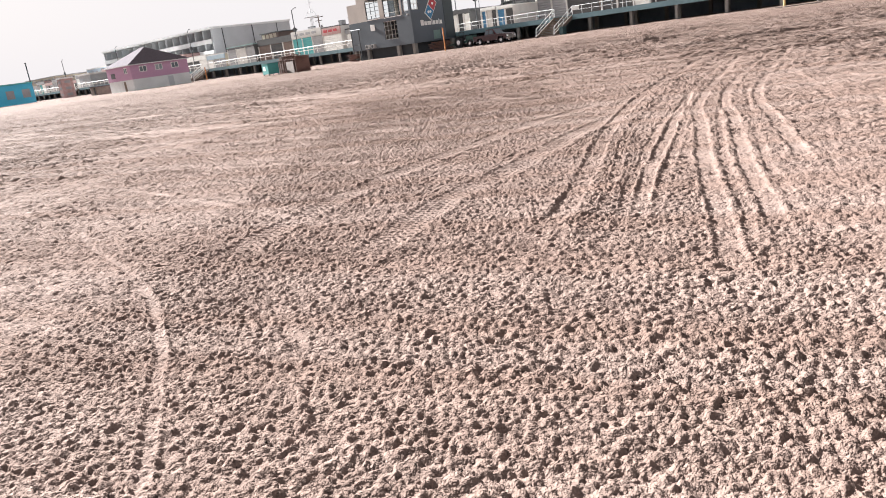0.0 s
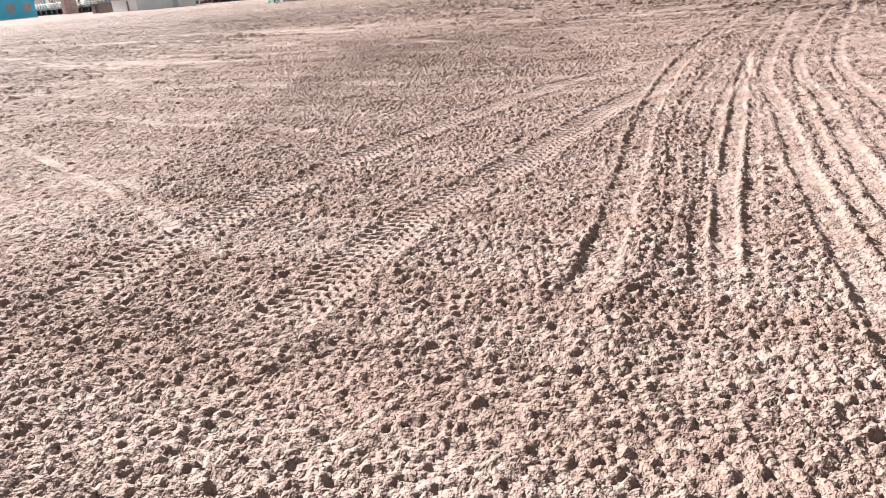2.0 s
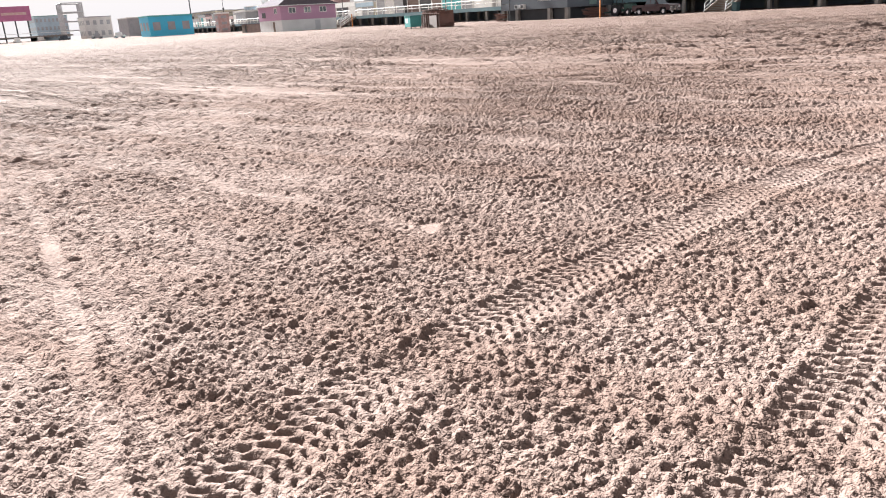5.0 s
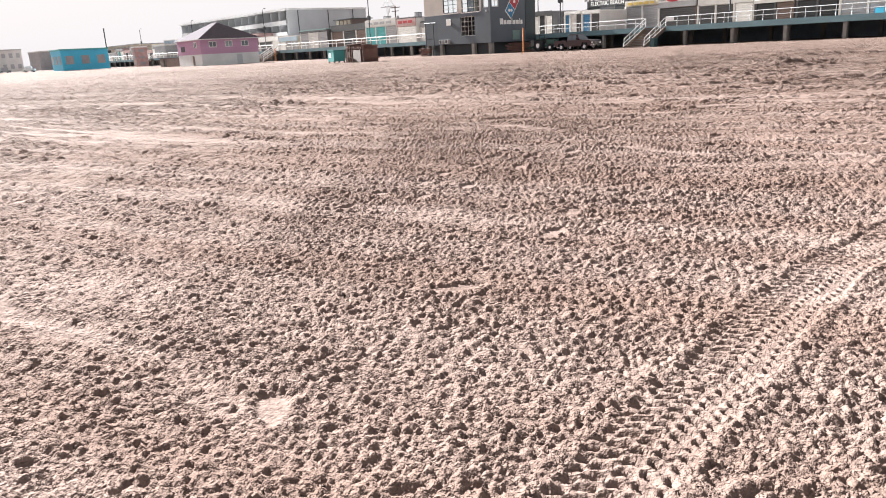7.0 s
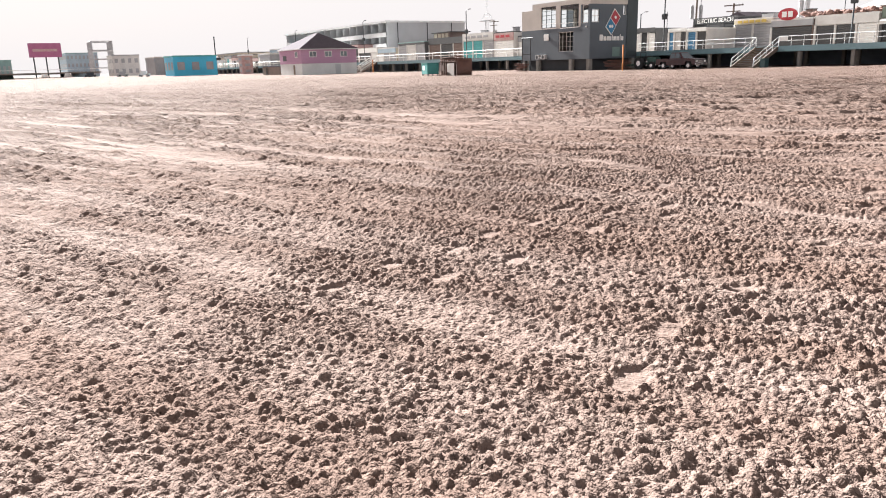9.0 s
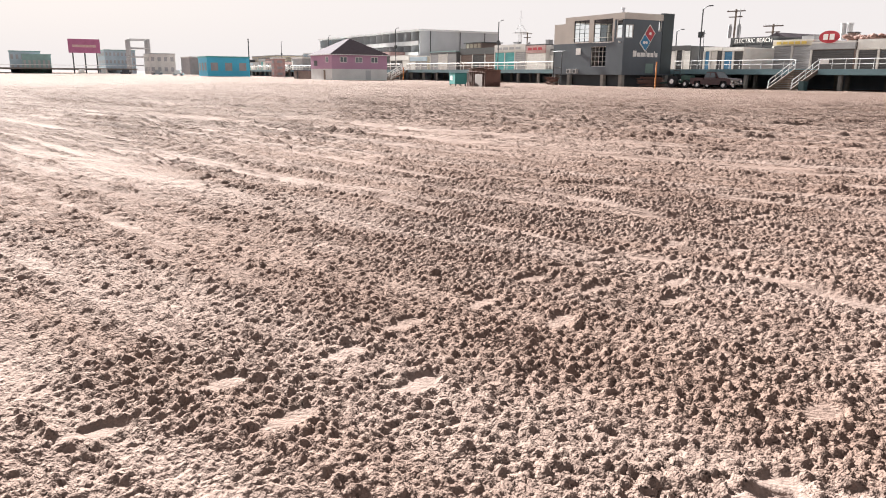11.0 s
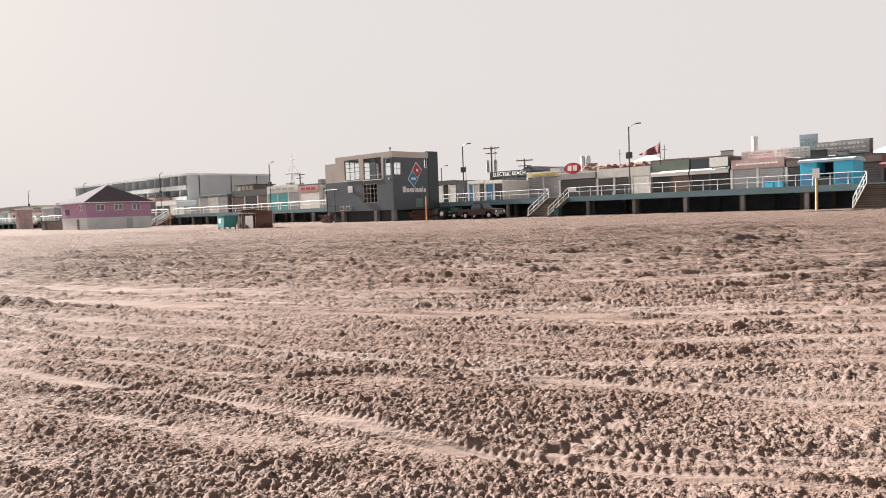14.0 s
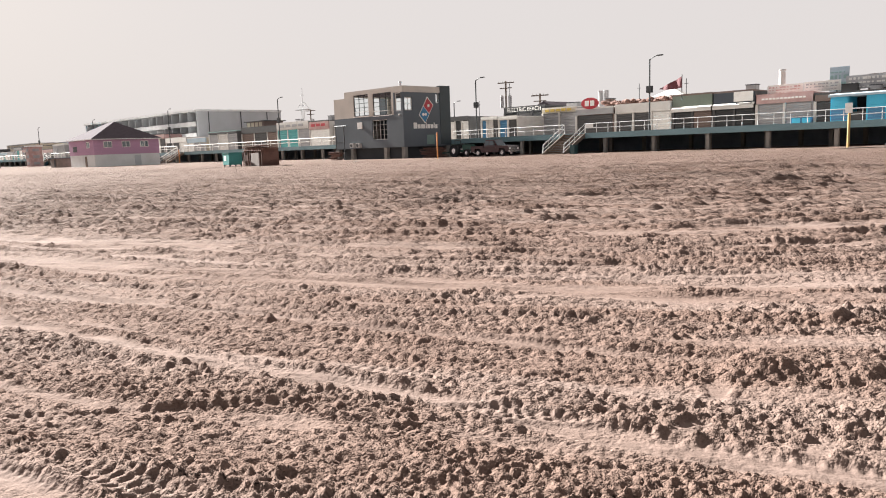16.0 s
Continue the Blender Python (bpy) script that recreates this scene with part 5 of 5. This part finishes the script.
utility_pole(-84.8, 30, 12.1, (-0.75, 0.75), "wooden utility pole with two grey transformers")
utility_pole(-77.4, 30, 9.4, (), "wooden utility pole with a cross arm")
utility_pole(-161.0, 42, 12.0, (0.7,), "wooden utility pole behind the shops")
utility_pole(-146.0, 42, 10.5, (), "wooden utility pole behind the shops")
for u, v, h in ((-80.6, 26, 11.2), (-53.0, 20, 8.6), (-44.0, 15.5, 8.3), (-87.5, 26, 8.8), (-127.0, 30, 10.0)):
    mast = thing("antenna_mast", u, v, 2.0, 0, "thin steel mast above the shop roofs", "mast", "masts")
    part("mast_tube", tubes(((0, 0, 0), (0, 0, h - 2.0), 0.05), sides=6), STEEL, mast)
    part("tip", tubes(((-0.3, 0, h - 2.6), (0.3, 0, h - 2.6), 0.03), sides=6), STEEL, mast)

tower = thing("lattice_mast", -157.1, 37.1, 0, 0, "thin grey lattice mast with a wide crossed platform", "mast")
for x, y in ((-0.5, -0.5), (0.5, -0.5), (0, 0.6)):
    part("leg", tubes(((x, y, 0), (x * 0.5, y * 0.5, 11.6), 0.07), sides=6), GREY_PIPE, tower)
part("platform", cubes((-2.6, 2.6, -0.6, 0.6, 11.6, 11.75)), GREY_PIPE, tower)
part("platform_rail", tubes(((-2.6, 0, 11.7), (-0.9, 0, 13.4), 0.05), ((2.6, 0, 11.7), (0.9, 0, 13.4), 0.05), ((-0.9, 0, 13.4), (0.9, 0, 13.4), 0.05), ((-1.6, 0, 12.7), (1.6, 0, 12.7), 0.05), sides=6), GREY_PIPE, tower)
part("topmast", tubes(((0, 0, 11.75), (0, 0, 17.0), 0.06), sides=6), GREY_PIPE, tower)
part("spreader", tubes(((-1.0, 0, 15.2), (1.0, 0, 15.2), 0.04), sides=6), GREY_PIPE, tower)

flag = thing("pennant_flag", -45.6, 14.4, 5.7, 0, "maroon triangular pennant flag above a shop roof", "flag")
part("staff", tubes(((1.6, 0, 0), (1.6, 0, 3.0), 0.05), sides=6), STEEL, flag)
bm = bmesh.new()
n = 10
top_row = [bm.verts.new((-1.4 + 3.0 * i / n, 0.12 * math.sin(i * 1.1), 1.55 + 1.25 * i / n)) for i in range(n + 1)]
low_row = [bm.verts.new((-1.4 + 3.0 * i / n, 0.12 * math.sin(i * 1.1 + 0.5), 1.50 - 0.15 * math.sin(i * 0.3))) for i in range(n + 1)]
for i in range(n):
    bm.faces.new((low_row[i], low_row[i + 1], top_row[i + 1], top_row[i]))
more = bmesh.ops.extrude_face_region(bm, geom=bm.faces[:])["geom"]
bmesh.ops.translate(bm, vec=(0, 0.02, 0), verts=[g for g in more if isinstance(g, bmesh.types.BMVert)])
part("cloth", bm, TONES["maroon"], flag, "maroon cloth")
canopy = thing("tent_canopy", -46.6, 17.0, 5.7, 0, "white peaked tent canopy on a shop roof", "canopy")
part("cover", hipped(-2.2, 2.2, -1.3, 1.3, 0.75, 0.9, 0.0, 0.4), TONES["pale"], canopy)
for x in (-2.1, 2.1):
    for y in (-1.2, 1.2):
        part("leg", tubes(((x, y, -0.02), (x, y, 0.75), 0.04), sides=6), GREY_PIPE, canopy)

# lumpy stone edging on the pale shop's roof
rng = random.Random(12)
edging = thing("roof_stones", -50.6, 15.4, 5.72, 0, "row of reddish ornamental rocks on a shop roof", "rocks", kind="stuff")
bm = bmesh.new()
for i in range(90):
    made = bmesh.ops.create_icosphere(bm, subdivisions=1, radius=rng.uniform(0.16, 0.42))["verts"]
    c = Vector((-5.0 + 10.0 * i / 90, rng.uniform(-0.2, 0.8), rng.uniform(0.05, 0.5)))
    for v in made:
        v.co = Vector((v.co.x * 1.2, v.co.y, v.co.z * 0.8)) * rng.uniform(0.85, 1.15) + c
part("rocks", bm, TONES["tan"], edging)
for u, v, z, sx, sz, tone in ((-55.6, 17, 5.6, 0.5, 1.1, "brown"), (-61.5, 17, 6.0, 0.9, 0.6, "grey"), (-37.0, 18, 6.3, 0.6, 0.7, "grey"), (-26.5, 18, 5.3, 0.8, 0.9, "charcoal"), (-24.0, 18, 5.3, 0.5, 0.6, "grey"), (-129, 17, 7.2, 0.8, 0.6, "grey"), (-118, 17, 7.0, 0.6, 0.9, "grey")):
    unit = thing("rooftop_unit", u, v, z, 0, "small metal ventilation unit on a shop roof", "rooftop unit", "rooftop units")
    part("case", cubes((-sx, sx, -0.5, 0.5, 0, sz), bevel=0.04), TONES[tone], unit)
    part("cap", cubes((-sx - 0.06, sx + 0.06, -0.56, 0.56, sz, sz + 0.08)), STEEL, unit)
tank = thing("roof_stack", -58.0, 19, 5.95, 0, "twin pale ribbed flues on a roof", "flue")
part("flue", tubes(((-0.4, 0, 0), (-0.4, 0, 2.0), 0.32), ((0.5, 0, 0), (0.5, 0, 2.0), 0.32), sides=12), TONES["grey"], tank)
part("cap", tubes(((-0.4, 0, 2.0), (-0.4, 0, 2.1), 0.4), ((0.5, 0, 2.0), (0.5, 0, 2.1), 0.4), sides=12), TONES["grey"], tank)
chimney = thing("chimney", -34.4, 20, 5.4, 0, "tall round white chimney behind the shops", "chimney")
part("shaft", tubes(((0, 0, 0), (0, 0, 3.1), 0.36), sides=18), TONES["pale"], chimney)
part("cap", tubes(((0, 0, 3.1), (0, 0, 3.2), 0.42), sides=18), TONES["pale"], chimney)


def roof_sign(u0, u1, v, z0, z1, tone, bars, label):
    ob = thing("roof_sign", (u0 + u1) / 2, v, z0, 0, label, "sign", "roof signs")
    w, h = (u1 - u0) / 2, z1 - z0
    board = part("board", cubes((-w, w, 0, 0.14, 0.15, h), bevel=0.02), TONES[tone], ob)
    for x in (-w * 0.8, w * 0.8 - 0.1):
        part("support", cubes((x, x + 0.1, 0.15, 0.3, -0.3, h * 0.9)), STEEL, ob)
    if bars:
        tone2, count, rows = bars
        for r in range(rows):
            for i in range(count):
                a = -w * 0.9 + 1.8 * w * i / count
                long, tall = (0.55 + 1.05 * ((i * 7 + r * 5) % 4) / 3) * w / count, 0.22 + 0.2 * ((i * 3 + r) % 3)
                part("sign_bar", cubes((a, a + long, -0.04, -0.004, 0.25 + (h - 0.4) * (r + 0.2) / rows, 0.25 + (h - 0.4) * (r + 0.2 + tall) / rows)), TONES[tone2], board)


roof_sign(-37.7, -35.5, 14.5, 4.9, 6.15, "white", None, "plain white sign board on navy fascia")
roof_sign(-34.9, -31.0, 17, 5.5, 6.7, "pale", ("rose", 9, 3), "pale roof sign with faded red bars")
roof_sign(-30.9, -27.2, 17, 5.5, 6.75, "pale", ("grey", 8, 3), "pale roof sign with grey bars")
roof_sign(-27.0, -21.5, 18, 5.5, 7.1, "grey", ("pale", 11, 3), "grey roof sign with pale bars")
roof_sign(-29.6, -27.6, 21, 5.4, 8.4, "sky", ("sea", 4, 4), "pale blue billboard above shop roofs")
roof_sign(-25.0, -21.3, 18.6, 5.4, 7.18, "brown", ("pale", 4, 1), "brown roof sign board")
roof_sign(-19.0, -8.0, 17, 5.2, 5.9, "rose", ("white", 7, 1), "long faded red roof sign")
dome = thing("dome_roof", -20.5, 32, 5.0, 0, "pale blue domed roof behind the shops", "dome")
bm = bmesh.new()
bmesh.ops.create_uvsphere(bm, u_segments=28, v_segments=12, radius=1.0)
bmesh.ops.delete(bm, geom=[v for v in bm.verts if v.co.z < -0.05], context="VERTS")
bmesh.ops.scale(bm, vec=(5.0, 5.0, 2.2), verts=bm.verts)
part("shell", bm, TONES["sea"], dome, smooth=True)
part("drum", tubes(((0, 0, -5.0), (0, 0, 0.02), 5.0), sides=28), TONES["pale"], dome)


def gabled_house(u, v, w, d, eave, rise, wall, turn, label):
    ob = thing("house", u, v, 0, turn, label, "house", "town houses")
    part("wall", cubes((-w, w, -d, d, 0, eave)), TONES[wall], ob)
    part("roof", sheet([(-w - 0.3, -d - 0.4, eave), (-w - 0.3, 0, eave + rise), (-w - 0.3, d + 0.4, eave), (-w - 0.3, d + 0.2, eave - 0.12), (-w - 0.3, -d - 0.2, eave - 0.12)], 2 * w + 0.6, (1, 0, 0)), SLATE, ob)
    for x in (-w * 0.5, w * 0.5):
        win = part("window", cubes((x - 0.5, x + 0.5, -d - 0.06, -d - 0.004, eave - 2.0, eave - 0.7)), WHITE, ob)
        part("pane", cubes((x - 0.42, x + 0.42, -d - 0.075, -d - 0.062, eave - 1.9, eave - 0.8)), DARK_GLASS, win)


gabled_house(-82.0, 38, 5, 4, 5.0, 1.6, "charcoal", 0, "grey gabled house behind the shops")
gabled_house(-74.6, 32, 4.5, 4, 6.0, 1.9, "pale", 90, "pale gabled house behind the shops")
gabled_house(-63.5, 34, 4.0, 4, 6.2, 1.2, "sea", 0, "greenish gabled house behind the shops")


# ---- far stretch of the boardwalk and the town's skyline ----
def block(u, v, w, d, h, tone, roof_tone, floors, bays, label, base=0.0, name="far_building"):
    """A flat-roofed building with storeys of windows towards the beach."""
    ob = thing(name, u, v, base, 0, label, "building", "far buildings")
    part("wall", cubes((-w, w, 0, d, 0, h)), TONES[tone], ob)
    part("roof", cubes((-w - 0.2, w + 0.2, -0.2, d + 0.2, h, h + 0.35)), TONES[roof_tone], ob)
    # distance haze is put into the window colour: grey in place of dark glass
    for f in range(floors):
        for i in range(bays):
            x = -w + 2 * w * (i + 0.5) / bays
            z = h * (f + 0.3) / floors
            part("window", cubes((x - 0.55 * w / bays, x + 0.55 * w / bays, -0.07, -0.004, z, z + 0.42 * h / floors)), TONES["grey"], ob)
            y = d * (i + 0.5) / bays
            part("window", cubes((w + 0.004, w + 0.07, y - 0.25 * d / bays, y + 0.25 * d / bays, z, z + 0.42 * h / floors)), TONES["grey"], ob)
    return ob


rng = random.Random(4)
tones = ("pale", "grey", "sky", "sea", "rose", "charcoal", "cream", "brown")
u = -166.0
while u > -420:
    w = rng.uniform(8, 15)
    top = rng.uniform(5.4, 7.4)
    t = rng.choice(tones)
    shop(u - w, u, top, t, rng.choice(("pale", "white", "rose", "sky", "grey")), tuple(rng.choice(("grey", "white", "charcoal", "teal")) for _ in range(3)), 15.0, top - 1.2,
         label=f"far {'light' if t in ('pale', 'cream') else 'weathered'} shuttered boardwalk shop", roof=rng.choice(("pale", "charcoal", "grey")))
    u -= w + rng.choice((0.2, 0.4, 3.0))

# turquoise arcade, with its billboard neighbours
block(-221.5, -29.0, 6.0, 12.0, 5.2, "cyan", "teal", 1, 3, "turquoise beach building with flat roof")
block(-236.0, 4.0, 5.0, 8.0, 3.6, "grey", "pale", 1, 2, "low grey boardwalk building with pale roof", DECK)
block(-209.0, -12.0, 1.6, 3.0, 5.0, "rose", "white", 3, 1, "narrow faded red and white beach tower")
pole = thing("flag_pole", -223.6, -15.0, 0, 0, "dark bare flag pole by turquoise building", "pole")
part("shaft", tubes(((0, 0, -0.3), (0, 0, 10.6), 0.16)), STEEL, pole)
part("ball", tubes(((0, 0, 10.6), (0, 0, 10.9), 0.22)), STEEL, pole)
hoarding = thing("billboard", -344.5, -52.0, 0, 90, "large plain magenta billboard on steel legs", "billboard")
part("board", cubes((-6, 6, 0, 0.4, 8.3, 13.9)), TONES["magenta"], hoarding)
for x in (-4.5, 0, 4.5):
    part("leg", cubes((x - 0.25, x + 0.25, 0.45, 0.95, -0.5, 13.5)), STEEL, hoarding)
part("sign_bar", cubes((-4.5, 4.5, -0.05, -0.004, 10.6, 11.6)), TONES["rose"], hoarding)


def ride_frame(u, v, w, d, h, label):
    ob = thing("steel_frame", u, v, 0, 0, label, "ride frame")
    for x in np.linspace(-w, w, 5):
        for y in (0, d):
            part("column", tubes(((x, y, -0.5), (x, y, h), 0.28), sides=6), TONES["grey"], ob)
    for z in np.linspace(h / 4, h, 4):
        part("girder", tubes(((-w, 0, z), (w, 0, z), 0.2), ((-w, d, z), (w, d, z), 0.2), ((-w, 0, z), (-w, d, z), 0.2), ((w, 0, z), (w, d, z), 0.2), sides=6), TONES["grey"], ob)


ride_frame(-355.0, -34.0, 7.0, 8.0, 14.6, "pale steel ride frame on the amusement pier")
block(-330.0, -30.0, 8.0, 10.0, 8.0, "pale", "grey", 2, 4, "pale two-storey pier building")
block(-352.0, -75.0, 18.0, 10.0, 7.0, "sea", "sea", 1, 6, "low sea green pier building")
block(-388.0, -80.0, 14.0, 12.0, 9.0, "sky", "sea", 2, 6, "pale blue two-storey pier building")
block(-300.0, -20.0, 9.0, 9.0, 6.4, "grey", "pale", 1, 4, "low grey boardwalk building")
block(-276.0, 24.0, 14.0, 12.0, 8.4, "sky", "pale", 3, 7, "pale blue three-storey motel with flat roof")
block(-310.0, 40.0, 16.0, 14.0, 9.0, "pale", "grey", 3, 7, "pale three-storey motel beyond the boardwalk")
block(-370.0, 30.0, 22.0, 14.0, 9.0, "cream", "grey", 4, 8, "cream four-storey motel beyond the boardwalk")
block(-420.0, -40.0, 20.0, 14.0, 11.0, "sky", "sea", 3, 8, "pale blue three-storey pier hall")
block(-460.0, -110.0, 24.0, 14.0, 9.0, "pale", "sea", 2, 8, "pale pier hall with greenish roof")
pier = thing("pier", -380.0, -60.0, 0, 0, "long pale pier deck on piles", "pier", kind="structure")
part("deck", cubes((-130, 60, -40, 25, 1.6, 2.1)), DECK_WOOD, pier)
part("rail", cubes((-130, 60, -40.1, -39.9, 2.7, 2.8), (-130, 60, -40.1, -39.9, 3.1, 3.25), (60, 60.2, -40, 25, 3.1, 3.25)), WHITE, pier)
for i in range(30):
    part("pile", cubes((-129 + i * 6.4, -128.5 + i * 6.4, -39.6, -39.1, -0.6, 1.6)), CONCRETE, pier)
for i, (x, y) in enumerate(((-140.0, 206.0), (-149.0, 208.0), (-158.0, 205.0), (-171.0, 211.0), (-178.0, 209.0))):
    cart = new("beach_cart")
    cart.matrix_world = pose(x, y, -0.1, 0, 0, 20 + 31 * i)
    tagged(cart, "small pale parked beach buggy on the sand", "buggy", "beach buggies")
    part("body", cubes((-1.6, 1.6, -0.8, 0.8, 0.5, 1.0), (-0.9, 0.8, -0.75, 0.75, 1.0, 1.75), bevel=0.12), TONES[("white", "grey", "navy", "pale", "white")[i]], cart)
    for wx in (-1.0, 1.0):
        for wy in (-0.7, 0.7):
            wheel(cart, wx, wy, 0.36, 0.36, 0.24)

# ---- town behind, closing the view ----
rng = random.Random(9)
for i in range(44):
    u = 30 - i * 13.0 + rng.uniform(-3, 3)
    v = rng.uniform(46, 80)
    h = rng.uniform(4.5, 7.0)
    gabled_house(u, v, rng.uniform(4, 6), rng.uniform(4, 5), h * 0.85, rng.uniform(1.2, 2.2), rng.choice(("pale", "grey", "sky", "cream", "brown")), rng.choice((0, 90)), "distant gabled town house beyond the boardwalk")
